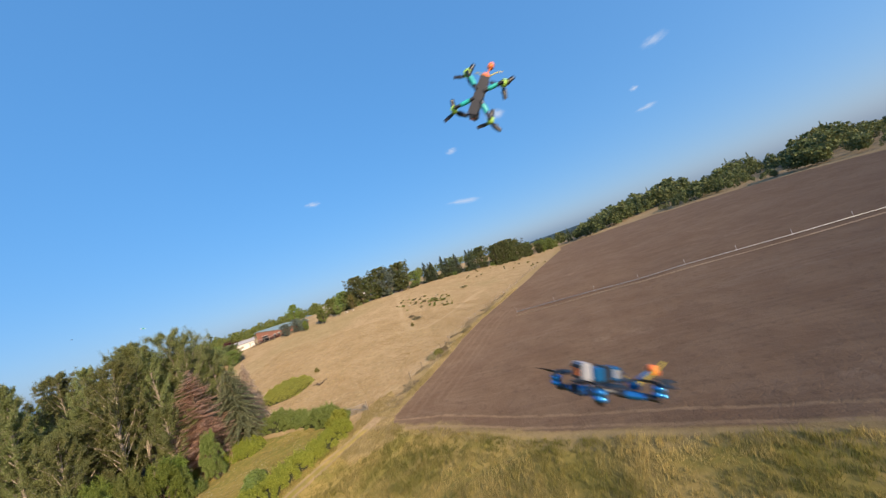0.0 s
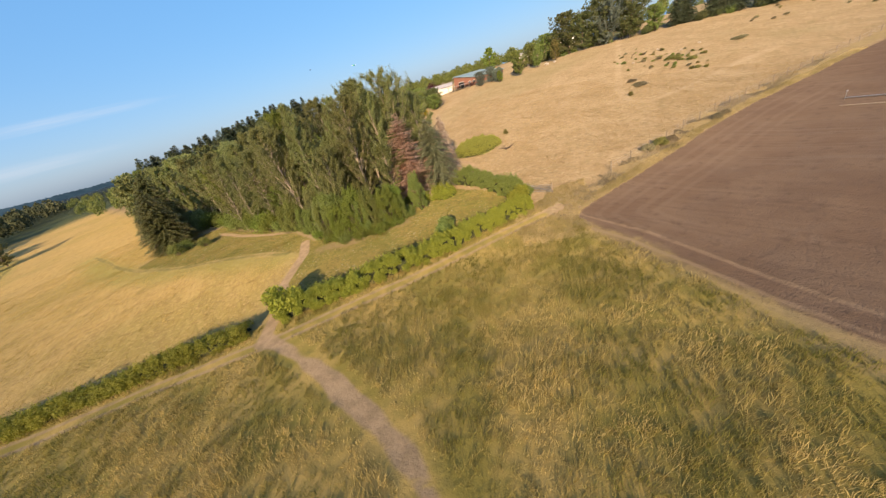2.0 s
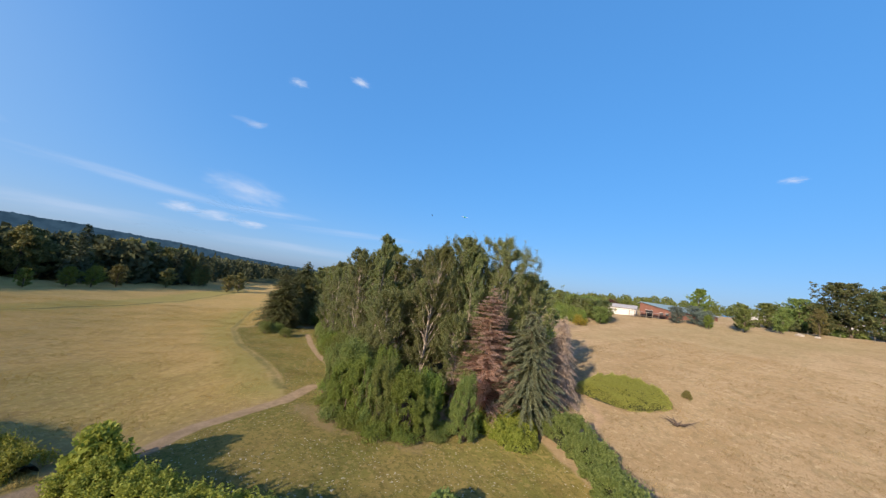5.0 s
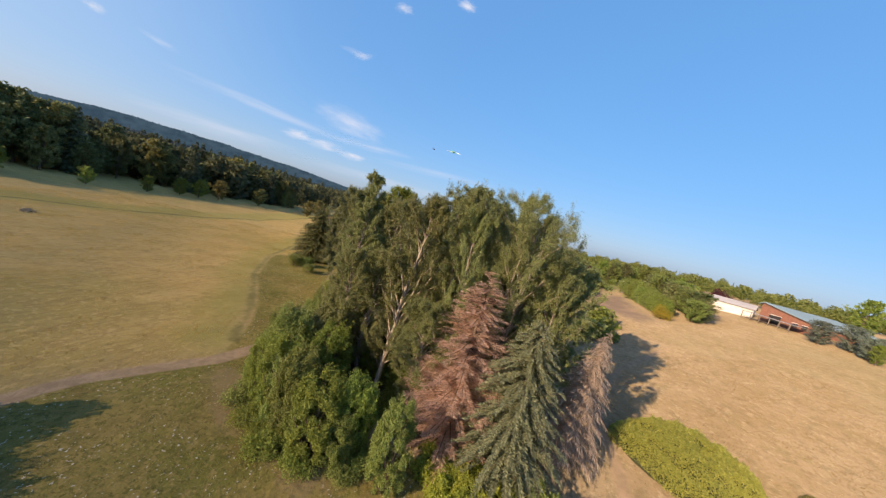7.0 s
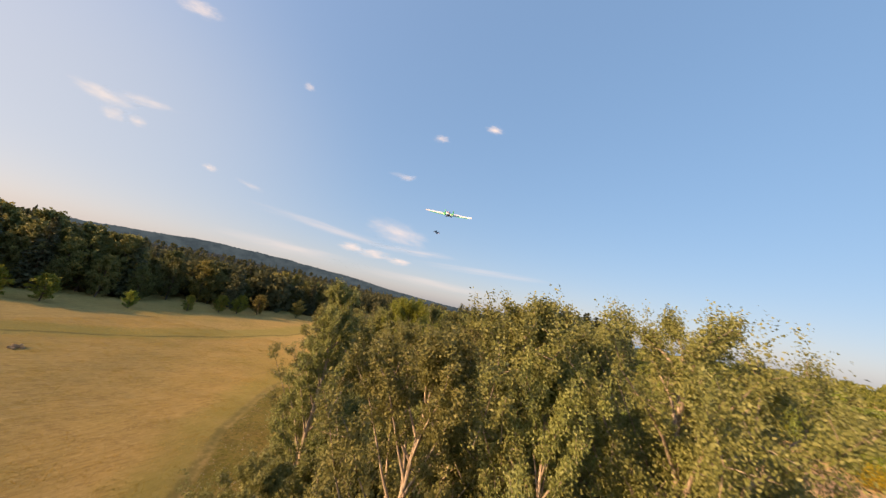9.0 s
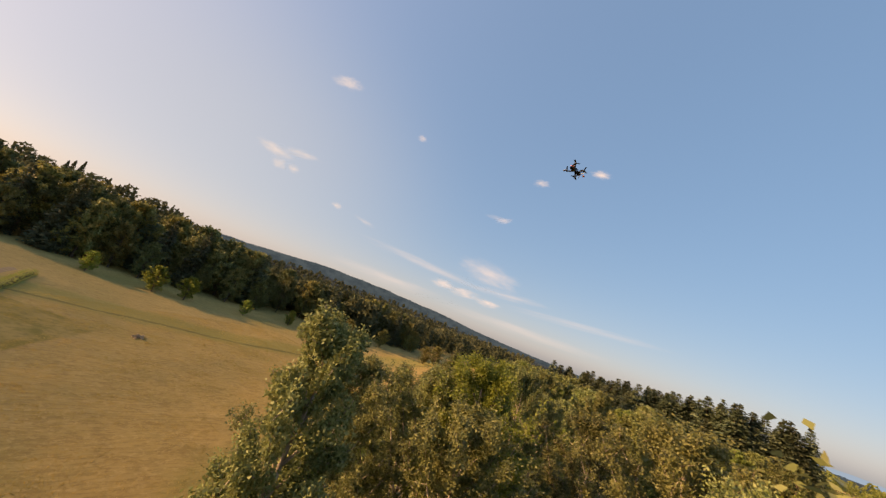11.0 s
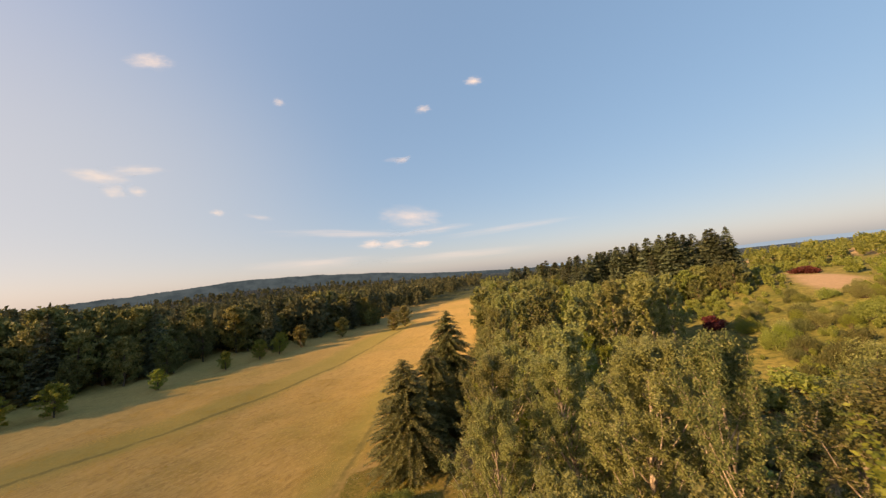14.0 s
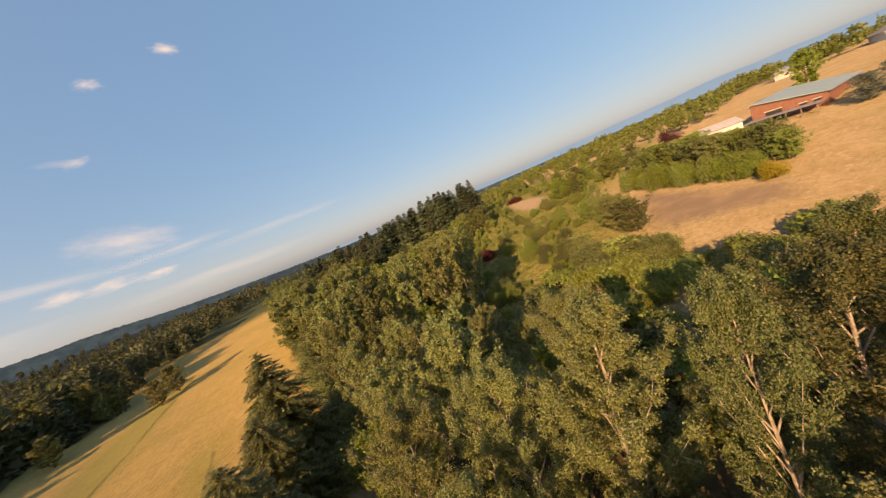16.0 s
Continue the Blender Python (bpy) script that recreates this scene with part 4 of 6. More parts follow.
# ---- hedges and brambles ----
def hedge(name, line, h, half, leaves, label, seed, mat, bumpy=0.5):
    """A bramble hedge along a line: a dark shell for stems and painted shade inside, single leaves over it."""
    r = np.random.default_rng(seed)
    line = np.asarray(line, float)
    seg = np.hypot(*np.diff(line, axis=0).T)
    run = np.concatenate([[0], np.cumsum(seg)])
    n = int(run[-1] / 0.6)
    s = np.linspace(0, run[-1], n)
    px, py = np.interp(s, run, line[:, 0]), np.interp(s, run, line[:, 1])
    hs = h * (0.85 + bumpy * (0.26 * waves(s, 0 * s, 9, seed) + 0.22 * waves(s, 0 * s, 2.6, seed + 1) + r.normal(0, 0.09, n)))
    tang = unit(np.column_stack([np.gradient(px), np.gradient(py)]))
    side = np.column_stack([-tang[:, 1], tang[:, 0]])
    rows, m = [], 9
    for j in range(m):
        q = math.pi * j / (m - 1)
        wob = 0.8 * (1 + r.normal(0, 0.08, n))
        rows.append(np.column_stack([px + side[:, 0] * math.cos(q) * half * 0.72 * wob, py + side[:, 1] * math.cos(q) * half * 0.72 * wob, land(px, py) - 0.15 + hs * 0.62 * math.sin(q) ** 0.7 * wob / 0.8]))
    v = np.stack(rows, 1).reshape(-1, 3)
    f = [(i * m + j, (i + 1) * m + j, (i + 1) * m + j + 1, i * m + j + 1) for i in range(n - 1) for j in range(m - 1)]
    root = new(name)
    # closed dark shell, coloured as the shade among the stems
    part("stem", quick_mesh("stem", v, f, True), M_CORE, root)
    clumps = 13 * n
    k, q = r.uniform(0, n - 1, clumps), np.arccos(r.uniform(-1, 1, clumps))
    bx, by, bh = np.interp(k, np.arange(n), px), np.interp(k, np.arange(n), py), np.interp(k, np.arange(n), hs)
    sx, sy = np.interp(k, np.arange(n), side[:, 0]), np.interp(k, np.arange(n), side[:, 1])
    across = np.sign(np.cos(q)) * np.abs(np.cos(q)) ** 0.75
    foot = r.uniform(0, 1, clumps) < 0.3  # low growth down both sides
    out = half * np.where(foot, r.uniform(0.75, 1.0, clumps), across * r.uniform(0.6, 1.0, clumps)) * np.where(foot, np.sign(across), 1)
    up = np.where(foot, r.uniform(0.05, 0.6, clumps), np.sin(q) ** 0.45 * r.uniform(0.75, 1.0, clumps))
    centre = np.column_stack([bx + sx * out, by + sy * out, land(bx, by) + bh * up])
    pos = cloud_points(centre, r.uniform(0.22, 0.55, clumps), leaves, r, 0.85)
    shoots = r.integers(0, clumps, leaves // 12)  # canes that stand out of the mass
    reach = r.uniform(0, 1, (len(shoots), 1))
    pos = np.concatenate([pos, centre[shoots] + reach * (np.column_stack([sx[shoots] * np.cos(q[shoots]) * 0.5, sy[shoots] * np.cos(q[shoots]) * 0.5, 0.75 * np.sin(q[shoots])])) + r.normal(0, 0.06, (len(shoots), 3))])
    pos[:, 2] = np.maximum(pos[:, 2], land(pos[:, 0], pos[:, 1]) + 0.03)
    part("foliage", quick_mesh("foliage", *leaf_blades(pos, 0.115, r, 0.1, 0.8)), mat, root)
    return tagged(root, label, "hedge", "bramble hedges")


hedge("hedge", [(-37.4, 17.8), (-30.8, 26.0), (-25.2, 34.4), (-19.8, 44.8)], 2.0, 1.5, 140000, "long yellow-green bramble hedge beside the dirt track", 5, M_BRAMBLE)
hedge("hedge", [(-39.0, 14.4), (-45.3, 5.8), (-50.2, -1.6), (-58, -12)], 1.5, 1.2, 95000, "low uneven bramble hedge with gaps beside the track", 6, M_BRAMBLE)
hedge("hedge", [(-20.4, 46.6), (-24.6, 49.6), (-30.4, 53.2), (-36.2, 54.2)], 2.7, 1.5, 66000, "tall green hedge bounding the mown clearing", 7, M_SHRUB, 1.0)
hedge("hedge", [(-35, 49.0), (-38.6, 48.2), (-40, 47)], 1.6, 1.2, 16000, "low green brambles at the foot of the conifers", 8, M_BRAMBLE)
hedge("hedge", [(-69, -31), (-77, -45), (-84.8, -58), (-93, -73)], 1.3, 1.1, 9000, "dark hedge across the meadow", 9, M_SHRUB)
for x, y, h, w in [(-37.6, 18.0, 3.3, 0.85), (-20.6, 45.6, 2.8, 0.8), (-28.4, 38.2, 1.8, 1.2), (-27.6, 36.4, 1.7, 1.1)]:
    plant("hedge_bush", BUSH[0], (M_BARK, M_SHRUB if h < 2.5 else M_BRAMBLE), BUSH_PARTS, x, y, h, 3, "round bush standing in the hedge line", "shrub", "bushes in the hedge", x * 9, w)


def bramble_patch(x, y, rx, ry, h, turn, leaves, label, mat, seed):
    r = np.random.default_rng(seed)
    n = leaves
    a, q = r.uniform(0, 6.283, n), np.sqrt(r.uniform(0, 1, n))
    lx, ly = np.cos(a) * q * rx * (1 + 0.1 * np.sin(3 * a + seed)), np.sin(a) * q * ry * (1 + 0.1 * np.sin(4 * a))
    c, s = math.cos(turn), math.sin(turn)
    wx, wy = x + lx * c - ly * s, y + lx * s + ly * c
    top = h * np.sqrt(np.clip(1 - q**3, 0.02, 1)) * (0.85 + 0.25 * waves(wx, wy, 2.2, seed))
    pos = np.column_stack([wx, wy, land(wx, wy) + top * r.uniform(0.72, 1.12, n) + 0.3 * h * np.clip(waves(wx, wy, 0.9, seed + 1), 0, 1) * r.uniform(0, 1, n)])
    root = new("bramble_patch")
    g = 26
    u, t = np.meshgrid(np.linspace(0, 6.283, g), np.linspace(0, 1, 8))
    u, t = u.ravel(), t.ravel()
    bx, by = np.cos(u) * t * rx * 0.95, np.sin(u) * t * ry * 0.95
    bx, by = x + bx * c - by * s, y + bx * s + by * c
    bz = land(bx, by) - 0.1 + 0.8 * h * np.sqrt(np.clip(1 - t**3, 0, 1)) * (0.9 + 0.15 * waves(bx, by, 2.2, seed))
    f = [(i * g + j, i * g + j + 1, (i + 1) * g + j + 1, (i + 1) * g + j) for i in range(7) for j in range(g - 1)]
    # dark dome under the leaves, its colour standing in for inner shade
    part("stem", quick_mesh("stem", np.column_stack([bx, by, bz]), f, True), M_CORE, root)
    part("foliage", quick_mesh("foliage", *leaf_blades(pos, 0.1, r, -0.2, 0.7)), mat, root)
    return tagged(root, label, "brambles", "bramble patches")


bramble_patch(-40.4, 69.8, 5.4, 4.9, 1.7, 0.5, 62000, "low round patch of yellow-green brambles on the dry slope", M_WEED, 3)
bramble_patch(-37.6, 50.2, 3.6, 2.5, 1.5, -0.4, 22000, "mound of bright green brambles at the foot of the spruces", M_BRAMBLE, 8)
plant("dead_bush", FINEBUSH[0], (M_BARK, M_RUST), BUSH_PARTS, -37.9, 48.2, 1.7, 3, "rust-brown withered bush among the brambles", "shrub", "", 70, 0.75)

# ---- shrubs on the golden slope and along the field's edge ----
for i in range(60):
    a, q = rng.uniform(0, 6.28), rng.uniform(0, 1) ** 0.6
    x, y = -11 + math.cos(a) * q * 11 - math.sin(a) * q * 5, 126 + math.sin(a) * q * 17
    plant("hill_shrub", SCRUB[i % 3], (M_BARK, (M_GREYWEED, M_OLIVE, M_GREYWEED, M_OLIVE, M_SHRUB)[i % 5]), BUSH_PARTS, x, y, rng.uniform(0.3, 0.8), 3, "small scrubby bush on the dry golden slope", "shrub", "shrubs on the slope", rng.uniform(0, 360), rng.uniform(0.9, 1.5))
for i in range(22):
    x, y = rng.uniform(-5, 55), rng.uniform(160, 190)
    plant("hill_shrub", SCRUB[i % 3], (M_BARK, M_OLIVE if i % 2 else M_GREYWEED), BUSH_PARTS, x, y, rng.uniform(0.4, 0.9), 3, "small scrubby bush near the hill's crest", "shrub", "shrubs on the slope", rng.uniform(0, 360), rng.uniform(0.9, 1.5))
for x, y, h, w in [(-12.8, 103.2, 0.9, 2.6), (-15, 107, 0.7, 2.4), (-13.7, 94.9, 1.0, 0.7), (-7.4, 124.4, 1.1, 2.4), (-3.4, 122, 0.9, 1.8), (6.5, 139.2, 0.9, 2.6), (-7.6, 63.6, 1.0, 1.2), (-6.2, 65.6, 1.2, 1.1), (-4.9, 67.2, 0.9, 1.2), (0.6, 75.6, 0.9, 1.1), (1.6, 77.4, 0.8, 1.2), (-36, 76.5, 1.2, 0.6)]:
    plant("edge_brush", BUSH[2], (M_BARK, M_GREYWEED if x in (-15, -7.6, 6.5, -12.8, 1.6, -4.9, 0.6) else M_OLIVE), BUSH_PARTS, x, y, h, 3, "grey-green weedy brush by the field's edge", "shrub", "brush by the field", x * 11, w)

# ---- trees on the hill's crest ----
CREST = [(-62, 166, 8, "s"), (-55, 168, 10, "s"), (-50.6, 168, 9, "d"), (-45.4, 168.6, 15, "d"), (-39.8, 170.1, 13, "d"), (-34.4, 171.6, 16, "d"), (-31.6, 170.2, 14.5, "b"), (-23.9, 174.4, 16, "d"), (-27, 176, 12, "d"),
         (-15.7, 176.9, 9, "s"), (-9.4, 179.5, 12.3, "f"), (-7.0, 182, 11, "f"), (-5.4, 181.1, 11.4, "f"), (1.1, 183.8, 13.2, "f"), (3.4, 185.6, 11.5, "f"), (6.6, 186, 11.4, "f"), (9.3, 187, 12.7, "f"), (16.7, 190.1, 13.3, "f"), (19.1, 191, 13.3, "f"),
         (25, 193.4, 13, "d"), (34.2, 197.2, 12.7, "d"), (39.6, 199.4, 14, "d"), (44.4, 201.3, 14.6, "d"), (50.1, 203.6, 13.7, "d"), (36.5, 202, 12, "f"), (47.5, 206, 13, "f")]
for i, (x, y, h, kind) in enumerate(CREST):
    if kind == "f":
        plant("fir", FIR[i % 2], (M_BARK, M_FARFIR), FIR_PARTS, x, y, h, 22, "dark slender fir on the hill's crest", "tree", "trees on the crest", i * 50, 1.5)
    else:
        mat = {"s": M_SHRUB, "d": M_DARKTREE, "b": M_SILVER}[kind]
        plant("oak_tree", OAK[i % 2], (M_BARK, mat), TREE_PARTS, x, y, h, 16, "silvery grey-green tree on the crest" if kind == "b" else "dark round-headed oak on the hill's crest", "tree", "trees on the crest", i * 50, 1.1)

for i in range(46):
    q = rng.uniform(0, 1)
    x, y = np.interp(q, [0, 0.45, 1], [-66, -18, 56]) + rng.normal(0, 2), np.interp(q, [0, 0.45, 1], [163, 176, 206]) + rng.normal(0, 2)
    plant("crest_shrub", SCRUB[i % 3], (M_BARK, (M_DARKTREE, M_SHRUB, M_DARKTREE)[i % 3]), BUSH_PARTS, float(x), float(y), rng.uniform(1.5, 3.6), 3, "dark green shrub beneath the trees on the crest", "shrub", "shrubs on the crest", rng.uniform(0, 360), rng.uniform(0.8, 1.2))

for i in range(22):
    q = rng.uniform(0, 1)
    x, y = 57 + 42 * q + rng.normal(0, 2.5), 209 + 56 * q + rng.normal(0, 2.5) + rng.uniform(0, 14)
    if i % 3 == 0:
        plant("fir", FIR[i % 2], (M_BARK, M_FARFIR), FIR_PARTS, x, y, rng.uniform(8, 12), 22, "dark fir where the crest meets the field", "tree", "trees on the crest", i * 41, 1.4)
    else:
        plant("oak_tree", OAK[i % 2], (M_BARK, (M_DARKTREE, M_SHRUB)[i // 2 % 2]), TREE_PARTS, x, y, rng.uniform(6, 10), 16, "dark rounded oak where the crest meets the field", "tree", "trees on the crest", i * 41, 1.1)

# ---- trees and bushes round the barn ----
for i, (x, y, h, w, mat, what) in enumerate([(-86, 176, 12, 0.9, M_BRIGHT, "round bright green tree behind the barn"),                                                  (-66, 142, 5, 1.0, M_SILVER, "silvery willow by the barn"), (-60, 146, 6, 0.9, M_DARKTREE, "dark rounded tree on the slope"), (-64, 138, 4.2, 0.9, M_BRIGHT, "yellow-green bush below the barn"),
                                                 (-57, 141, 7.5, 0.9, M_SHRUB, "green rounded tree on the slope"), (-53, 150, 7, 0.9, M_SHRUB, "green rounded tree on the slope"), (-48, 158, 7.5, 0.9, M_OLIVE, "olive-green tree below the crest")]):
    plant("garden_tree", SPREAD[i % 3], (M_BARK, mat), TREE_PARTS, x, y, h, 16, what, "tree", "trees round the barn", i * 77, w)
for x, y, h in [(-74.5, 141, 6.5), (-70.5, 143.5, 7.0), (-66.5, 141, 5.5)]:
    plant("silver_willow", OAK[int(h) % 2], (M_BARK, M_SILVER), TREE_PARTS, x, y, h * 0.85, 16, "round silvery-leaved willow beside the barn", "tree", "silver willows by the barn", x * 9, 1.1)
plant("purple_tree", FINEBUSH[0], (M_BARK, M_PURPLE), BUSH_PARTS, -118.3, 168, 6.5, 3, "dark purple-leaved tree behind the sheds", "tree", "trees round the barn", 20, 0.75)
for i in range(17):
    q = i / 16
    x, y = -86.5 - 28 * q + rng.normal(0, 0.6), 111 + 13 * q + rng.normal(0, 0.7)
    plant("row_bush", FINEBUSH[i % 2], (M_PALE_BARK, (M_BRIGHT, M_SHRUB, M_BRIGHT)[i % 3]), BUSH_PARTS, x, y, rng.uniform(5.0, 7.0), 3, "upright yellow-green sapling in the row below the barn", "shrub", "saplings below the barn", rng.uniform(0, 360), rng.uniform(0.45, 0.6))
plant("yellow_bush", FINEBUSH[0], (M_BARK, M_YELLOWLEAF), BUSH_PARTS, -83.6, 108.6, 4.0, 3, "bright yellow bush at the end of the row", "shrub", "", 40, 0.7)
for i in range(15):
    q = i / 14
    x, y = -81 - 37 * q + rng.normal(0, 0.8), 115.5 + 20 * q + rng.uniform(0, 5)
    plant("thicket_bush", OAK[i % 2], (M_BARK, (M_SHRUB, M_COTTON, M_DARKTREE, M_SHRUB)[i % 4]), TREE_PARTS, x, y, rng.uniform(6.0, 8.0) - 1.0 * (q < 0.1), 16, "dense rounded green bush in the thicket below the barn", "shrub", "thicket below the barn", rng.uniform(0, 360), rng.uniform(1.15, 1.4))
for i in range(14):
    x, y = rng.uniform(-158, -124), rng.uniform(134, 172)
    plant("garden_tree", SPREAD[i % 3], (M_BARK, (M_DARKTREE, M_SHRUB, M_BRIGHT)[i % 3]), TREE_PARTS, x, y, rng.uniform(6, 10), 16, "rounded green tree on the slope beside the sheds", "tree", "trees beside the sheds", rng.uniform(0, 360), 1.1)

# ---- green hillside behind the grove ----
single, scrub_spots = 0, []
for i in range(620):
    x, y = rng.uniform(-235, -98), rng.uniform(60, 190)
    if polygon_sd(np.array([x]), np.array([y]), SAND)[0] > -3 or polygon_sd(np.array([x]), np.array([y]), BARE)[0] > -2 or y > 126 and x > -130 or math.hypot(x + 149.5, y - 95.4) < 5 or -149 < x < -135 and 84 < y < 96 or x > -120 and 84 < y < 122:
        continue
    mat = (M_BRIGHT, M_SHRUB, M_DARKTREE, M_SHRUB, M_COTTON, M_COTTON)[int(rng.integers(0, 6))]
    if x < -160 or single >= 270:
        scrub_spots.append((x, y, rng.uniform(1.6, 4.4)))
        continue
    single += 1
    plant("hillside_shrub", FINEBUSH[i % 2], (M_BARK, mat), BUSH_PARTS, x, y, rng.uniform(1.4, 4.2) if x < -138 else rng.uniform(1.5, 4.4), 3, "leafy green shrub on the overgrown hillside", "shrub", "shrubs on the green hillside", rng.uniform(0, 360), rng.uniform(0.6, 0.95))
plant("red_bush", BUSH[0], (M_BARK, M_REDBUSH), BUSH_PARTS, -149.5, 95.4, 3.4, 3, "dark red bush among green shrubs", "shrub", "", 0, 1.2)
plant("red_bush", BUSH[1], (M_BARK, M_REDBUSH), BUSH_PARTS, -188.5, 156.5, 2.8, 3, "dark red bush beside the sand patch", "shrub", "", 0, 2.0)
plant("pale_tree", COLUMN[0], (M_PALE_BARK, M_COTTON), TREE_PARTS, -113.5, 105, 10.5, 18, "half-bare tree with pale stem over the clearing", "tree", "", 0, 1.2)
for x, y, h, w in [(-105.6, 98.2, 7.8, 1.35), (-101.8, 96.6, 7.0, 1.3), (-109.6, 101.5, 6.4, 1.3), (-118, 108, 6.0, 1.3)]:
    plant("round_tree", OAK[int(h * 5) % 2], (M_BARK, M_SHRUB if x < -107 else M_DARKTREE if x > -103 else M_COTTON), TREE_PARTS, x, y, h, 16, "dark rounded tree beside the bare clearing", "tree", "trees by the clearing", x * 13, w)
for i in range(34):
    x = rng.uniform(-116, -78)
    y = np.interp(x, [-116, -98, -78], [91, 84.5, 78.5]) + rng.normal(0, 2.2)
    plant("willow_bush", FINEBUSH[i % 2], (M_BARK, (M_COTTON, M_DARKTREE, M_SHRUB, M_DARKTREE)[i % 4]), BUSH_PARTS, x, float(y), rng.uniform(2.4, 4.6), 3, "grey-green bush below the clearing", "shrub", "bushes below the clearing", rng.uniform(0, 360), rng.uniform(0.8, 1.15))

# wood beyond the grove, and the firs behind it
for i in range(100):
    x, y = rng.uniform(-250, -112), rng.uniform(36, 76)
    h = rng.uniform(14, 20)
    plant("woodland_tree", COLUMN[i % 3] if i % 3 or x > -180 else SPREAD[i % 3], (M_PALE_BARK, (M_COTTON, M_DARKTREE, M_COTTON, M_SHRUB, M_COTTON)[i % 5]), TREE_PARTS, x, y, h, 18 if i % 3 or x > -180 else 16, "olive-green broadleaf tree in the wood", "tree", "wood beyond the grove", rng.uniform(0, 360), rng.uniform(0.9, 1.3))
for i in range(150):
    q = rng.uniform(-0.2, 0.97)
    x, y = min(-193, -252 + 62 * q + rng.normal(0, 10)), 78 + 56 * q + rng.normal(0, 8)
    top = 27.0 + 8.5 * min(max(q, 0.0), 0.85) - 9.5 * rng.uniform(0, 1) ** 1.6 - 1.2
    plant("fir", FIR[i % 2], (M_BARK, M_FARFIR), FIR_PARTS, x, y, top - float(land(x, y)), 22, "tall dark fir in the stand on the slope", "tree", "fir stand", rng.uniform(0, 360), rng.uniform(1.4, 2.1))
for i in range(60):
    q = rng.uniform(-0.1, 1.0)
    x, y = -238 + 60 * q + rng.normal(0, 5), 68 + 54 * q + rng.normal(0, 5)
    plant("woodland_tree", SPREAD[i % 3], (M_BARK, (M_COTTON, M_SHRUB, M_DARKTREE)[i % 3]), TREE_PARTS, x, y, rng.uniform(6, 12), 16, "rounded green tree at the foot of the firs", "tree", "trees below the firs", rng.uniform(0, 360), rng.uniform(0.9, 1.3))

# ---- tree belt along the meadow ----
BELT = [(-87, -130), (-114, -109), (-140, -97), (-162, -83), (-188, -71), (-216, -56), (-242, -44), (-264, -25)]
belt_run = np.concatenate([[0], np.cumsum(np.hypot(*np.diff(np.array(BELT, float), axis=0).T))])
for i in range(120):
    s, back = rng.uniform(0, belt_run[-1]), rng.uniform(0, 34) ** 1.0
    x, y = np.interp(s, belt_run, [p[0] for p in BELT]) - back * 0.45, np.interp(s, belt_run, [p[1] for p in BELT]) - back * 0.9
    if i % 4 == 0:
        plant("fir", FIR[i % 2], (M_BARK, M_FARFIR), FIR_PARTS, x, y, rng.uniform(20, 28), 22, "dark fir in the belt of trees", "tree", "belt of trees by the meadow", rng.uniform(0, 360), 1.2)
    else:
        plant("belt_tree", SPREAD[i % 3], (M_BARK, (M_COTTON, M_DARKTREE, M_OLIVE)[i % 3] if i % 5 else M_DARKTREE), TREE_PARTS, x, y, rng.uniform(17, 25) * (0.58 if back < 5 else 0.8 if back < 11 else 1) * (1.15 if s < 90 else 1), 16, "dark olive broadleaf tree in the belt of trees", "tree", "belt of trees by the meadow", rng.uniform(0, 360), rng.uniform(0.75, 1.0))
for x, y, h in [(-151, -67, 5.5), (-133, -77, 7.5), (-125, -82, 8), (-184, -57, 7), (-191, -53, 8), (-203, -50, 9), (-172, -62, 6), (-222, -38, 9), (-230, -12, 9), (-240, -8, 10), (-112, -95, 6)]:
    plant("meadow_tree", SPREAD[int(h) % 3], (M_BARK, M_BRIGHT if h < 8.5 else M_OLIVE), TREE_PARTS, x, y, h * 1.15, 16, "small sunlit yellow-green tree at the meadow's edge", "tree", "small trees at the meadow's edge", x * 3, 1.15)

# ---- far woods ----
def far_woods(name, spots, label, fir_share, seed, k=110, grow=1.0, mat=None):
    """Many small far trees as one mesh of leaf clumps."""
    r = np.random.default_rng(seed)
    pos_all, size_all = [], []
    full, trees = k, spots
    for x, y, h in trees:
        z = float(land(x, y))
        near = name == "valley_woods" and math.hypot(x + 50, y - 20) < 520
        k = full * 2 if near else full
        if r.uniform() < fir_share * (0.6 if near else 1):
            t = r.uniform(0.06, 1, k)
            a, q = r.uniform(0, 6.283, k), (1 - t) * 0.2 * h * np.sqrt(r.uniform(0.3, 1, k))
            pos_all.append(np.column_stack([x + np.cos(a) * q, y + np.sin(a) * q, z + t * h]))
            size_all.append(0.10 * h * (1.15 - 0.8 * t))
        else:
            d = unit(r.normal(size=(k, 3))) * (r.uniform(0.2, 1, k) ** 0.4)[:, None] * [0.32 * h, 0.32 * h, 0.42 * h]
            pos_all.append(np.array([x, y, z + 0.55 * h]) + d)
            size_all.append(np.full(k, (0.085 if near else 0.13) * h))
    me = quick_mesh(name, *leaf_blades(np.concatenate(pos_all), 1.2 * grow * np.concatenate(size_all), r, 0.1, 1.0))
    me.materials.append(mat or M_FAR)
    return tagged(new(name, me), label, "woods", kind="stuff")


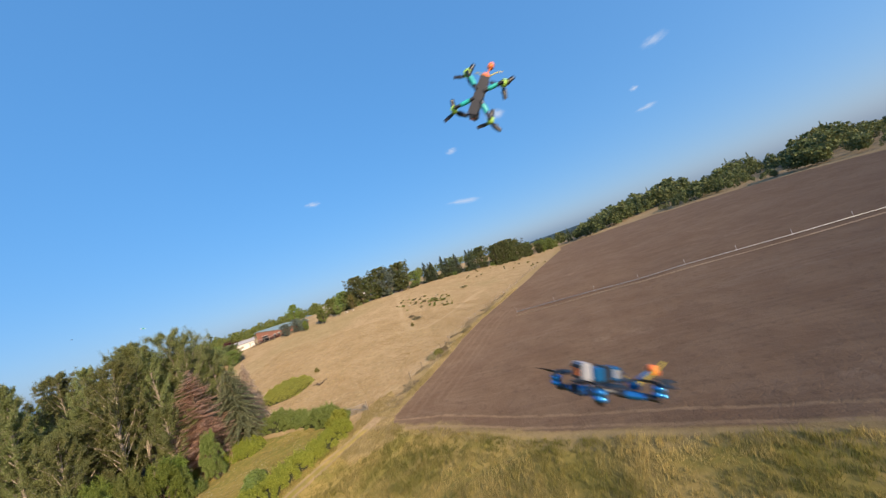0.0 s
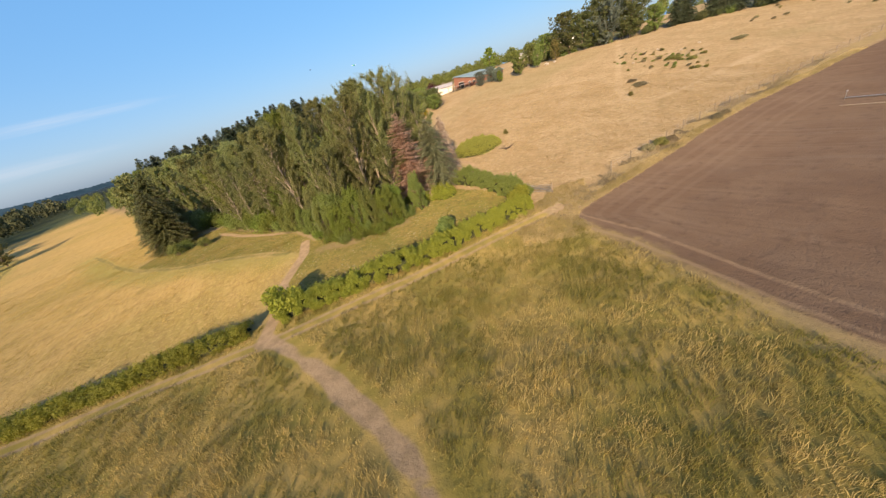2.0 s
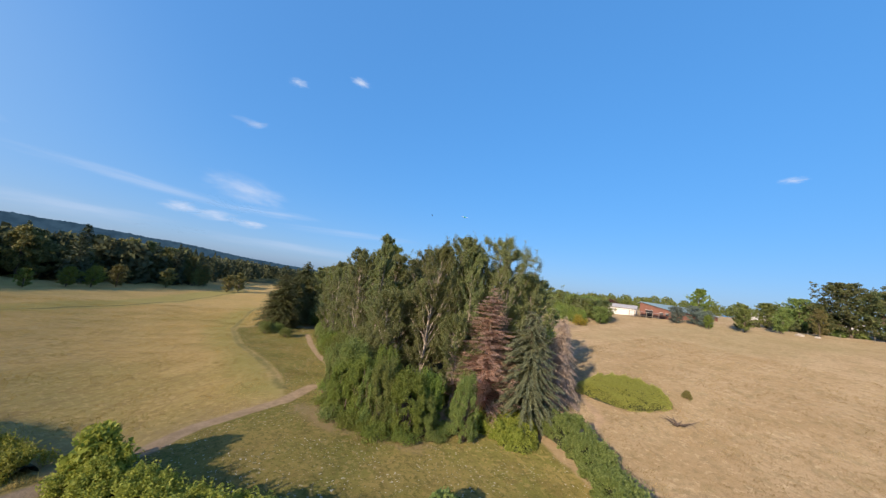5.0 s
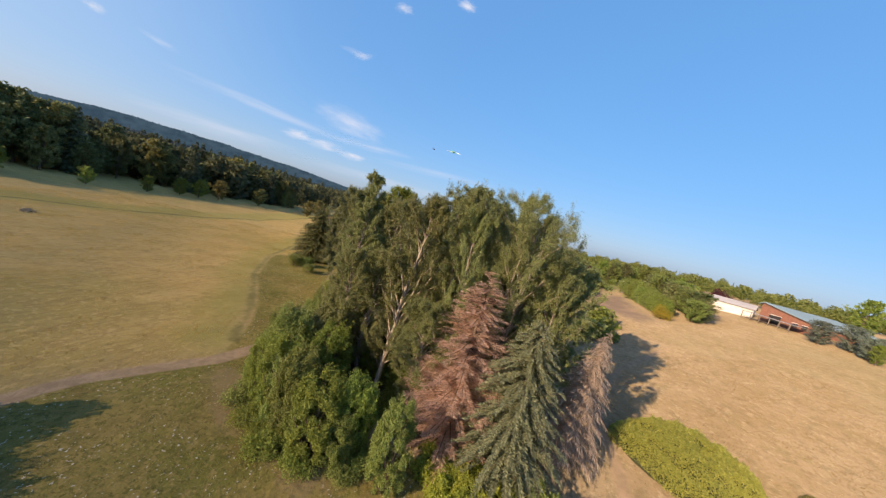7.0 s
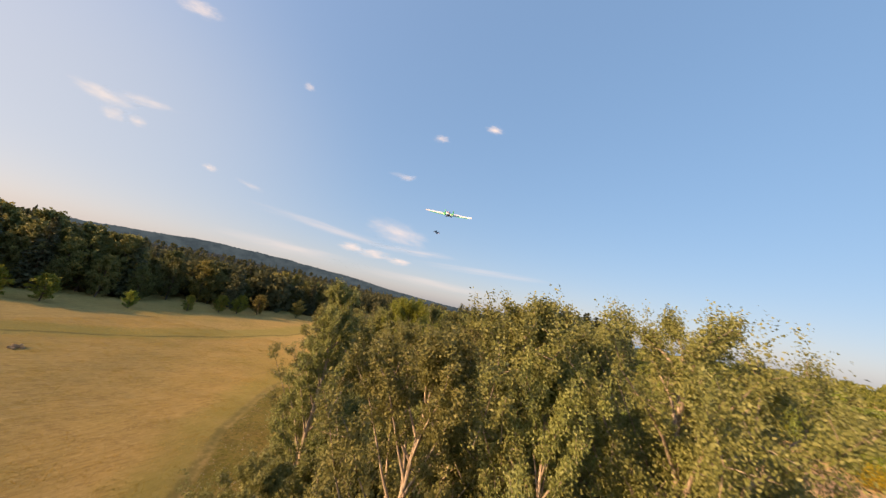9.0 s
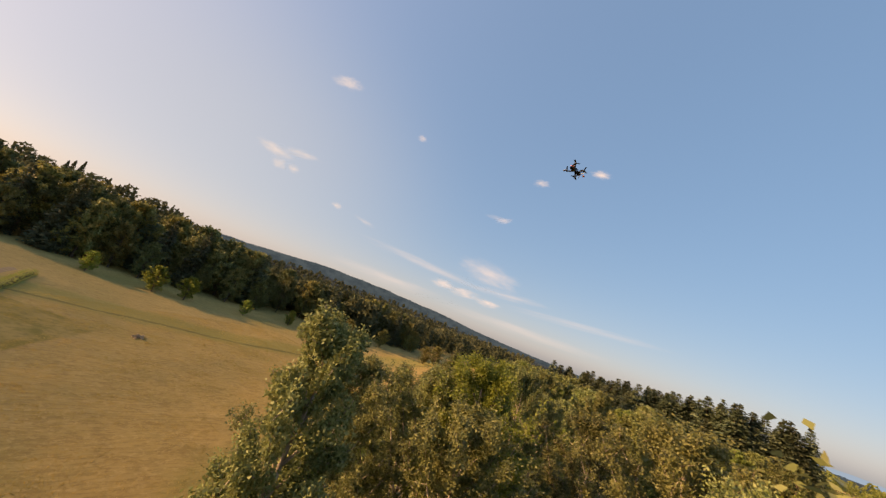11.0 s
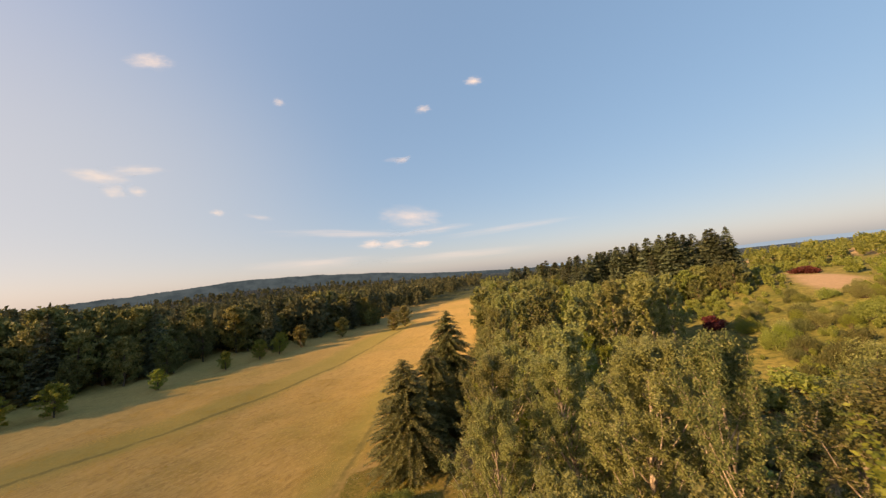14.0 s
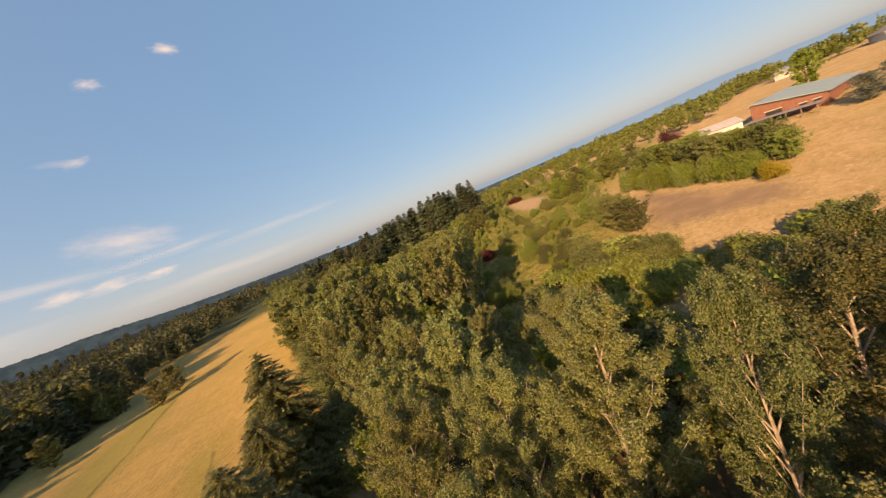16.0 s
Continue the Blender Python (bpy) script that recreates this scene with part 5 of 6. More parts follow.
spots = []
for _ in range(2700):
    th, d = radians(rng.uniform(88, 172)), 190 + 1300 * rng.uniform(0, 1) ** 1.6
    x, y = -50 - math.sin(th) * d, 20 + math.cos(th) * d
    if polygon_sd(np.array([x]), np.array([y]), [(-60, 30), (-300, 30), (-600, 50), (-620, 20), (-300, -35), (-214, -58), (-112, -114), (-40, -160)])[0] > 0:
        continue
    spots.append((x, y, rng.uniform(11, 22) * (1.1 if d < 520 else 1)))
far_woods("valley_woods", spots, "dark mixed woods filling the valley beyond the meadow", 0.5, 1)
spots = []
for _ in range(1500):
    th, d = radians(rng.uniform(-20, 88)), 250 + 900 * rng.uniform(0, 1) ** 1.5
    x, y = -50 - math.sin(th) * d, 20 + math.cos(th) * d
    if x > -20 and y < 290 or (x > -130 and y < 215):
        continue
    spots.append((x, y, rng.uniform(5, 11)))
for _ in range(620):
    th, d = radians(rng.uniform(8, 62)), rng.uniform(165, 430)
    x, y = -50 - math.sin(th) * d, 20 + math.cos(th) * d
    if y < 190 or polygon_sd(np.array([x]), np.array([y]), [(-64, 150), (-104, 150), (-124, 176), (-112, 200), (-120, 285), (-50, 290), (-40, 200)])[0] > 0:
        continue
    spots.append((x, y, rng.uniform(4, 9)))
for _ in range(520):
    x, y = rng.uniform(-240, -112), rng.uniform(66, 168)
    if polygon_sd(np.array([x]), np.array([y]), SAND)[0] < -2 and math.hypot(x + 149.5, y - 95.4) > 5:
        scrub_spots.append((x, y, rng.uniform(0.8, 2.4)))
far_woods("hillside_scrub", scrub_spots, "green scrub over the far part of the hillside", 0.0, 6, 260, 0.8, M_SHRUB)
far_woods("upland_woods", spots, "low green woods on the upland behind the barn", 0.2, 2, 230, 0.6, M_SHRUB)
spots = []
for _ in range(620):
    q = rng.uniform(0, 1)
    ex, ey = np.interp(q, [0, 0.3, 0.55, 0.75, 1], [102, 140, 170, 178, 222]), np.interp(q, [0, 0.3, 0.55, 0.75, 1], [276, 222, 164, 108, 20])
    b = 4 + 190 * rng.uniform(0, 1) ** 1.5
    if 0.2 < q < 0.36 and b < 110:
        continue
    spots.append((ex + b * 0.8, ey + b * 0.6, rng.uniform(4, 9) * (1 + b / 160) * (1.35 if q < 0.22 else 0.85 + 0.35 * math.sin(31 * q))))
far_woods("field_edge_woods", spots, "green woods along the ploughed field's far edge", 0.2, 3, 200, 0.72, M_DARKTREE)


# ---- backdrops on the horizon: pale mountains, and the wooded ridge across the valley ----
# Flat glowing strips: daylight and blue distance haze are put into the emission colour.
def hazed_glow_material(name, a, b, patch, scale):
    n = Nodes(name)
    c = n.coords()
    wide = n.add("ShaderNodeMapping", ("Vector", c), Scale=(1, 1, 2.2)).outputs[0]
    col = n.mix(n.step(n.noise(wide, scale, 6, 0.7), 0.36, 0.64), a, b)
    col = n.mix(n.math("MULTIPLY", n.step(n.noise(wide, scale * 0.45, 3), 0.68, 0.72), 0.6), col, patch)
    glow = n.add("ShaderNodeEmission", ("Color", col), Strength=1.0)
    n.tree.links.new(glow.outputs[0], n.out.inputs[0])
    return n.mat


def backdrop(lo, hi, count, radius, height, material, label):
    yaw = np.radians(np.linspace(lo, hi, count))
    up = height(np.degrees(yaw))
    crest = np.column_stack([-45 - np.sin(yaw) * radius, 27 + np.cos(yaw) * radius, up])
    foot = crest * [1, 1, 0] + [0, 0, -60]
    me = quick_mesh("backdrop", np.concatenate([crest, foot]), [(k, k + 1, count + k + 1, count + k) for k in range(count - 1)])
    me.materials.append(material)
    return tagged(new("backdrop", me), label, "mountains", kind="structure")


def mountain_height(deg):
    rise = np.clip(1.35 - 0.026 * np.abs(deg - 14), 0.15, 2) + 0.16 * waves(deg, 0 * deg, 13, 31) + 0.06 * waves(deg, 0 * deg, 4, 32)
    return 20 + 4450 * np.tan(np.radians(rise))


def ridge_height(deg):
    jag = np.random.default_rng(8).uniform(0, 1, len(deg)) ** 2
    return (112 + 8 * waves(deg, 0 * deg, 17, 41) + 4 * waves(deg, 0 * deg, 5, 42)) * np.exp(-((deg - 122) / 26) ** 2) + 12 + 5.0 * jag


backdrop(-12, 78, 121, 4450, mountain_height, hazed_glow_material("far_mountain", (0.16, 0.31, 0.50), (0.175, 0.33, 0.52), (0.17, 0.32, 0.51), 0.002), "glowing backdrop of haze-blue distant mountains along the horizon")
backdrop(55, 192, 1100, 2600, ridge_height, hazed_glow_material("far_ridge", (0.024, 0.048, 0.070), (0.040, 0.074, 0.102), (0.072, 0.082, 0.085), 0.012), "glowing backdrop of haze-blue wooded ridge across the valley")


# ---- grass ----
def tufts(name, area, count, h, blades, width, mat, label, seed, keep):
    r = np.random.default_rng(seed)
    x0, y0, x1, y1 = area
    x, y = r.uniform(x0, x1, count), r.uniform(y0, y1, count)
    ok = keep(x, y)
    x, y = x[ok], y[ok]
    n = len(x) * blades
    bx, by = np.repeat(x, blades) + r.normal(0, 0.13, n), np.repeat(y, blades) + r.normal(0, 0.13, n)
    a = r.uniform(0, 6.283, n)
    hh = h * np.repeat(r.uniform(0.55, 1.25, len(x)), blades) * r.uniform(0.6, 1.1, n) * (0.85 + 0.35 * waves(bx, by, 9, seed))
    bz = land(bx, by) - 0.03
    lean_x, lean_y = 0.25 + r.normal(0, 0.3, n), 0.1 + r.normal(0, 0.3, n)
    w = width * r.uniform(0.6, 1.4, n)
    v = np.stack([np.column_stack([bx - np.cos(a) * w, by - np.sin(a) * w, bz]), np.column_stack([bx + np.cos(a) * w, by + np.sin(a) * w, bz]),
                  np.column_stack([bx + lean_x * hh, by + lean_y * hh, bz + hh])], 1)
    me = quick_mesh(name, v.reshape(-1, 3), np.arange(3 * n).reshape(n, 3))
    me.materials.append(mat)
    return tagged(new(name, me), label, "grass", kind="stuff")


def in_tall(x, y):
    away = np.minimum.reduce([line_d(x, y, HEDGE_PATH) - 0.85, line_d(x, y, SIDE_PATH) - 1.3, line_d(x, y, GAP_PATH) - 1.0, -polygon_sd(x, y, STRAW_CORNER)])
    return (polygon_sd(x, y, TALL) > 0.2) & (away > 0)


def in_edge(x, y):
    inside = polygon_sd(x, y, FIELD)
    corner = np.where(line_d(x, y, HEDGE_PATH) > 0.8, polygon_sd(x, y, STRAW_CORNER), -1)
    return (inside < 0) & ((inside > -1.5) & (y > 40) & (w_of(x, y) < 6) | (corner > 0))


def in_weeds(x, y):
    inside = polygon_sd(x, y, FIELD) + 0.7 * waves(x, y, 5, 14)
    return (inside < -1.2) & (inside > -3.6) & (a_of(x, y) > 5) & (a_of(x, y) < 75) & (w_of(x, y) > 0) & (waves(x, y, 7, 15) > -0.25)


def in_hill(x, y):
    return (w_of(x, y) > 1) & (polygon_sd(x, y, LAWN) < -1) & (y > 47) & (polygon_sd(x, y, GROVE) < -1) & (line_d(x, y, HILL_PATH) > 0.7)


def in_meadow(x, y):
    clear = np.minimum.reduce([line_d(x, y, MEADOW_LINE) - 0.5, line_d(x, y, GAP_PATH) - 0.9, line_d(x, y, HEDGE_PATH) - 3.5, line_d(x, y, DITCH) - 0.6])
    return (polygon_sd(x, y, MEADOW) > 0.5) & (polygon_sd(x, y, LAWN) < -0.3) & (clear > 0)


def in_lawn(x, y):
    return (polygon_sd(x, y, LAWN) > 0.1) & (line_d(x, y, GAP_PATH) > 0.85) & (line_d(x, y, WOOD_PATH) > 1.0)


tufts("meadow_grass", (-150, -55, -44, 28), 80000, 0.15, 5, 0.024, M_MEADOWGRASS, "golden uncut meadow grass", 4, in_meadow)
tufts("lawn_grass", (-106, 15, -20, 53), 42000, 0.1, 6, 0.028, M_LAWNGRASS, "short brownish-green mown grass", 5, in_lawn)
tufts("tall_grass", (-62, -14, 30, 41), 56000, 0.58, 11, 0.014, M_TALLGRASS, "tall uncut grass, half green and half straw", 1, in_tall)
tufts("edge_grass", (-22, 35, 24, 112), 100000, 0.42, 8, 0.018, M_STRAW, "straw-coloured grass along the field's edge and track", 2, in_edge)
tufts("weeds", (-20, 44, 24, 112), 60000, 0.4, 7, 0.02, M_GREYSTALK, "grey-brown dry weeds between slope and field", 6, in_weeds)
tufts("slope_grass", (-62, 47, 24, 112), 40000, 0.2, 5, 0.022, M_DRYGRASS, "short dry golden grass on the slope", 3, in_hill)



# ---- barn and sheds ----
def boards(name, a, b, dark, scale):
    n = Nodes(name)
    c = n.coords()
    w = n.add("ShaderNodeTexWave", ("Vector", c), Scale=scale, Distortion=0.4)
    w.wave_type, w.bands_direction = "BANDS", "X"
    v = n.noise(c, 1.2)
    col = n.mix(n.step(v, 0.35, 0.65), a, b)
    col = n.mix(n.math("MULTIPLY", n.step(w.outputs[1], 0.02, 0.12), -0.5), col, dark)
    return n.finish(col, 0.75, bump=n.bump(w.outputs[1], 0.4, 0.03))


M_RED = boards("red_boards", (0.235, 0.105, 0.068), (0.285, 0.135, 0.09), (0.1, 0.05, 0.03), 3.0)
M_TEAL = boards("teal_sheet_roof", (0.24, 0.33, 0.33), (0.30, 0.38, 0.37), (0.15, 0.2, 0.2), 1.6)
M_WHITE = boards("white_boards", (0.66, 0.62, 0.55), (0.74, 0.70, 0.63), (0.4, 0.38, 0.34), 3.0)
M_GREYROOF = boards("grey_sheet_roof", (0.22, 0.21, 0.21), (0.29, 0.27, 0.26), (0.14, 0.13, 0.13), 1.6)
M_PALEROOF = boards("pale_sheet_roof", (0.42, 0.39, 0.36), (0.50, 0.46, 0.42), (0.35, 0.33, 0.3), 1.6)
M_POST = plain_material("weathered_post", (0.25, 0.20, 0.15), 0.9, 0, 0.3, 8)
# doors and windows are solid blocks; the unlit inside is put into this colour
M_DARK = plain_material("painted_dark_inside", (0.03, 0.028, 0.026), 0.9)
M_CONCRETE = plain_material("pale_rock", (0.42, 0.36, 0.28), 0.9, 0, 0.25, 3)


def block(x0, y0, z0, x1, y1, z1, bevel=0.0):
    bm = bmesh.new()
    bmesh.ops.create_cube(bm, size=1)
    for v in bm.verts:
        v.co = Vector(((x0 + x1) / 2 + v.co.x * (x1 - x0), (y0 + y1) / 2 + v.co.y * (y1 - y0), (z0 + z1) / 2 + v.co.z * (z1 - z0)))
    if bevel:
        bmesh.ops.bevel(bm, geom=bm.edges[:], offset=bevel, segments=2, affect="EDGES")
    return bm


def solid(bm, name):
    me = bpy.data.meshes.new(name)
    bm.to_mesh(me)
    bm.free()
    return me


def prism(outline, y0, y1):
    """An upright outline in x and z, drawn out from y0 to y1."""
    bm = bmesh.new()
    front = [bm.verts.new((x, y0, z)) for x, z in outline]
    back = [bm.verts.new((x, y1, z)) for x, z in outline]
    bm.faces.new(front)
    bm.faces.new(back[::-1])
    for i in range(len(outline)):
        j = (i + 1) % len(outline)
        bm.faces.new((front[j], front[i], back[i], back[j]))
    bmesh.ops.recalc_face_normals(bm, faces=bm.faces[:])
    return bm


def gabled(name, x, y, z, turn, half, length, eave, ridge, wall_mat, roof_mat, label, openings, over=0.6, ridge_x=0.0, west_eave=None):
    """A building with its gable towards -y, its ridge along y."""
    root = new(name)
    root.matrix_basis = pose(x, y, z, 0, 0, turn)
    t, we = 0.2, eave if west_eave is None else west_eave
    outline = [(-half, -0.5), (half, -0.5), (half, eave), (ridge_x, ridge), (-half, we)]
    part("front_wall", solid(prism(outline, 0, t), "front_wall"), wall_mat, root)
    part("back_wall", solid(prism(outline, length - t, length), "back_wall"), wall_mat, root)
    for sgn, nm, ev in ((-1, "west_wall", we), (1, "east_wall", eave)):
        part(nm, solid(block(sgn * half - (t if sgn > 0 else 0), t + 0.003, -0.5, sgn * half + (0 if sgn > 0 else t), length - t - 0.003, ev), nm), wall_mat, root)
        k = (ridge - ev) / abs(sgn * half - ridge_x)
        out, run = sgn * (half + over), abs(sgn * (half + over) - ridge_x)
        part("roof_slope", solid(prism([(ridge_x, ridge + 0.02), (out, ridge + 0.02 - k * run), (out, ridge + 0.2 - k * run), (ridge_x, ridge + 0.2)], -over, length + over), "roof_slope"), roof_mat, root)
        part("gutter", solid(prism([(out, ridge - 0.02 - k * run), (out + sgn * 0.14, ridge - 0.02 - k * run), (out + sgn * 0.14, ridge + 0.1 - k * run), (out, ridge + 0.1 - k * run)], -over, length + over), "gutter"), M_GREYROOF, root)
    part("ridge_cap", solid(prism([(ridge_x - 0.3, ridge + 0.17), (ridge_x, ridge + 0.27), (ridge_x + 0.3, ridge + 0.17), (ridge_x, ridge + 0.2)], -over, length + over), "ridge_cap"), roof_mat, root)
    for nm, x0, z0, x1, z1 in openings:
        ob = part(nm, solid(block(x0, -0.05, z0, x1, 0.05, z1, 0.01), nm), M_DARK, root)
        part("frame", solid(prism([(x0 - 0.12, z1), (x1 + 0.12, z1), (x1 + 0.12, z1 + 0.14), (x0 - 0.12, z1 + 0.14)], -0.08, -0.003), "frame"), M_WHITE, ob)
    return tagged(root, label, "building", "farm buildings")


gabled("barn", -86.6, 149.5, float(land(-90, 150)), -8, 6.6, 22, 3.2, 5.5, M_RED, M_TEAL, "red-brown wooden barn with a teal sheet roof", [("door", -4.0, 0.0, -1.0, 2.7), ("window", 2.0, 1.2, 3.2, 2.2), ("window", 4.2, 1.2, 5.4, 2.2)], 0.6, -6.0, 5.2)
gabled("shed", -106.0, 149.5, float(land(-108, 150)) + 0.2, -58, 4.2, 10, 2.6, 3.8, M_WHITE, M_PALEROOF, "white wooden shed with a pale roof", [("door", -1.2, 0.0, 1.2, 2.2)], 0.4)
gabled("farm_house", -70, 262, float(land(-70, 262)), 20, 5, 14, 3.2, 5.2, M_WHITE, M_GREYROOF, "distant white house with grey roof", [("window", -2.5, 1.2, -1.2, 2.4), ("window", 1.2, 1.2, 2.5, 2.4)])
gabled("farm_house", -96, 268, float(land(-96, 268)), 70, 4, 10, 3.0, 4.6, M_WHITE, M_PALEROOF, "distant white outbuilding with pale roof", [("door", -1.0, 0.0, 1.0, 2.4)])


def lean_to(x, y, turn, length, depth, label):
    root = new("lean_to")
    root.matrix_basis = pose(x, y, float(land(x, y)), 0, 0, turn)
    part("roof", solid(prism([(0, 2.3), (length, 2.3), (length, 2.45), (0, 2.45)], 0, depth), "roof"), M_GREYROOF, root)
    for i in range(6):
        px = 0.3 + i * (length - 0.6) / 5
        part("post", solid(block(px - 0.08, 0.25, -0.6, px + 0.08, 0.41, 2.3, 0.01), "post"), M_POST, root)
    part("rail", solid(block(0.3, 0.29, 0.95, length - 0.3, 0.37, 1.08), "rail"), M_POST, root)
    return tagged(root, label, "lean-to", "farm buildings")


lean_to(-94, 144.8, -8, 13, 4.2, "low grey-roofed lean-to on posts before the barn")


# ---- fences and gate ----
def fence(name, line, gap, h, wires, label, seed):
    r = np.random.default_rng(seed)
    line = np.asarray(line, float)
    run = np.concatenate([[0], np.cumsum(np.hypot(*np.diff(line, axis=0).T))])
    n = int(run[-1] / gap) + 1
    s = np.linspace(0, run[-1], n)
    px, py = np.interp(s, run, line[:, 0]), np.interp(s, run, line[:, 1])
    pz = land(px, py)
    root = new(name)
    for i in range(n):
        lean = r.normal(0, 0.04, 2)
        me = quick_mesh("post", *tube([[px[i], py[i], pz[i] - 0.3], [px[i] + lean[0], py[i] + lean[1], pz[i] + h * r.uniform(0.92, 1.1)]], [0.07, 0.055], 6), True)
        part("post", me, M_POST, root)
    for k in range(wires):
        z = pz + h * (0.3 + 0.6 * k / max(1, wires - 1))
        part("wire", quick_mesh("wire", *tube(np.column_stack([px, py, z]), np.full(n, 0.008), 3)), M_METAL, root)
    return tagged(root, label, "fence", "wire fences")


M_METAL = plain_material("galvanised_metal", (0.40, 0.40, 0.39), 0.45, 0.9, 0.1)
fence("fence", [(-11.4, 56.4), (-10.6, 58), (-4, 71), (1.4, 81.2), (18, 109.6), (44, 152)], 4.2, 1.25, 3, "leaning wooden posts with wire along the field's edge", 4)
fence("fence", [(-62, 158), (-48, 161), (-36, 165), (-24, 168)], 5.0, 1.3, 2, "weathered posts with wire below the crest", 5)


def gate(x, y, turn):
    root = new("field_gate")
    root.matrix_basis = pose(x, y, float(land(x, y)), 0, 0, turn)
    for px in (0.0, 3.4):
        part("post", quick_mesh("post", *tube([[px, 0, -0.4], [px, 0, 1.5]], [0.1, 0.09], 8), True), M_POST, root)
    for k in range(5):
        z = 0.25 + 0.24 * k
        part("bar", quick_mesh("bar", *tube([[0.14, 0.02, z], [3.26, 0.02, z]], [0.022, 0.022], 6), True), M_METAL, root)
    for px in (0.16, 1.7, 3.24):
        part("upright", quick_mesh("upright", *tube([[px, 0.05, 0.22], [px, 0.05, 1.24]], [0.02, 0.02], 6), True), M_METAL, root)
    part("brace", quick_mesh("brace", *tube([[0.2, 0.05, 1.2], [3.2, 0.05, 0.24]], [0.03, 0.03], 6), True), M_METAL, root)
    return tagged(root, "tubular metal field gate between wooden posts", "gate")


gate(-20.9, 49.2, -2)


# ---- irrigation line across the field ----
def irrigation():
    root = new("irrigation_line")
    a, b = np.array([14.0, 77.5]), np.array([118.0, 42.0])
    n = 13
    pts = [a + (b - a) * i / (n - 1) for i in range(n)]
    z = [float(land(*p)) for p in pts]
    part("pipe", quick_mesh("pipe", *tube([[p[0], p[1], h + 0.25] for p, h in zip(pts, z)], np.full(n, 0.06), 6), True), M_METAL, root)
    side = np.array([0.97, 2.84])
    low = [(p - side, float(land(*(p - side)))) for p in pts]
    part("drag_hose", quick_mesh("drag_hose", *tube([[p[0], p[1], h + 0.1] for p, h in low], np.full(n, 0.07), 6), True), M_POST, root, "brown flat hose lying beside the pipe")
    for p, h in zip(pts, z):
        riser = part("riser", quick_mesh("riser", *tube([[p[0], p[1], h - 0.1], [p[0], p[1], h + 1.1]], [0.035, 0.03], 6), True), M_METAL, root)
        part("sprinkler", quick_mesh("sprinkler", *tube([[p[0] - 0.12, p[1], h + 1.1], [p[0], p[1], h + 1.18], [p[0] + 0.12, p[1], h + 1.1]], [0.02, 0.045, 0.02], 6), True), M_METAL, riser)
    return tagged(root, "metal irrigation pipe with upright sprinklers across the field", "irrigation pipe")


irrigation()

# pale rock and fallen wood on the slope
bm = bmesh.new()
bmesh.ops.create_icosphere(bm, subdivisions=3, radius=1)
for v in bm.verts:
    v.co *= 1 + 0.22 * noise.noise(v.co * 1.7)
    v.co.z *= 0.6
rock_mesh = solid(bm, "boulder")
rock_mesh.materials.append(M_CONCRETE)
for x, y, k in [(-50, 152, 0.9), (-47, 153, 0.6), (-6, 134, 0.4), (-12, 138, 0.35), (-2, 140, 0.4), (-17, 126, 0.35)]:
    rock = new("boulder", rock_mesh)
    rock.matrix_basis = pose(x, y, float(land(x, y)) + 0.1 * k, 0, 0, x * 31) @ Matrix.Scale(k, 4)
    tagged(rock, "pale rounded boulder on the dry slope", "rock", "boulders on the slope")
r5 = np.random.default_rng(5)
limbs5 = [tube(np.array([[0, 0, 0.15]]) + np.array([math.cos(a), math.sin(a), 0.35]) * np.linspace(0, 1, 4)[:, None] * r5.uniform(0.8, 2.0) + r5.normal(0, 0.08, (4, 3)), [0.09, 0.07, 0.045, 0.015], 5) for a in np.linspace(0, 5.6, 8)]
snag = new("fallen_branches", quick_mesh("fallen_branches", *joined(limbs5), True))
snag.data.materials.append(M_BARK)
snag.location = (-32.4, 68.2, float(land(-32.4, 68.2)))
tagged(snag, "tangle of bare brown fallen branches on dry grass", "branches")
heap = new("brush_heap")
heap_stem, heap_top = bush(87, 0.6, 1.9, 700, 0.3, 14)
part("stem", heap_stem, M_BARK, heap)
tagged(part("twig_pile", heap_top, M_GREYTWIG, heap), kind="stuff")
heap.location = (-94.6, -30, float(land(-94.6, -30)))
tagged(heap, "low brown heap of cut brush in the meadow", "brush heap")


# ---- aircraft in the air ----
M_CARBON = plain_material("carbon_fibre", (0.02, 0.02, 0.022), 0.35, 0, 0.3, 300)
M_BLUEANO = plain_material("blue_anodised_metal", (0.03, 0.22, 0.55), 0.25, 0.7, 0.1, 200)
M_TEALPAINT = plain_material("teal_plastic", (0.02, 0.45, 0.42), 0.4, 0, 0.1, 200)
M_ORANGE = plain_material("orange_plastic", (0.85, 0.20, 0.04), 0.5, 0, 0.08, 200)
M_YELLOW = plain_material("yellow_tube", (0.70, 0.55, 0.06), 0.5, 0, 0.08, 200)
M_LIME = plain_material("lime_plastic", (0.35, 0.62, 0.08), 0.45, 0, 0.08, 200)
M_GREYPLASTIC = plain_material("grey_plastic", (0.30, 0.31, 0.33), 0.5, 0, 0.1, 200)
M_BLACKPLASTIC = plain_material("black_plastic", (0.015, 0.015, 0.017), 0.4, 0, 0.2, 200)
M_SILVERM = plain_material("silver_foil", (0.65, 0.66, 0.68), 0.3, 0.8, 0.1, 200)
M_FOAMGREEN = plain_material("green_foam", (0.03, 0.42, 0.14), 0.6, 0, 0.08, 120)
M_FOAMWHITE = plain_material("white_foam", (0.78, 0.78, 0.76), 0.6, 0, 0.05, 120)


def axes(p, forward, up):
    f = Vector(forward).normalized()
    side = Vector(up).cross(f).normalized()
    u = f.cross(side)
    m = Matrix((f, side, u)).transposed().to_4x4()
    m.translation = p
    return m


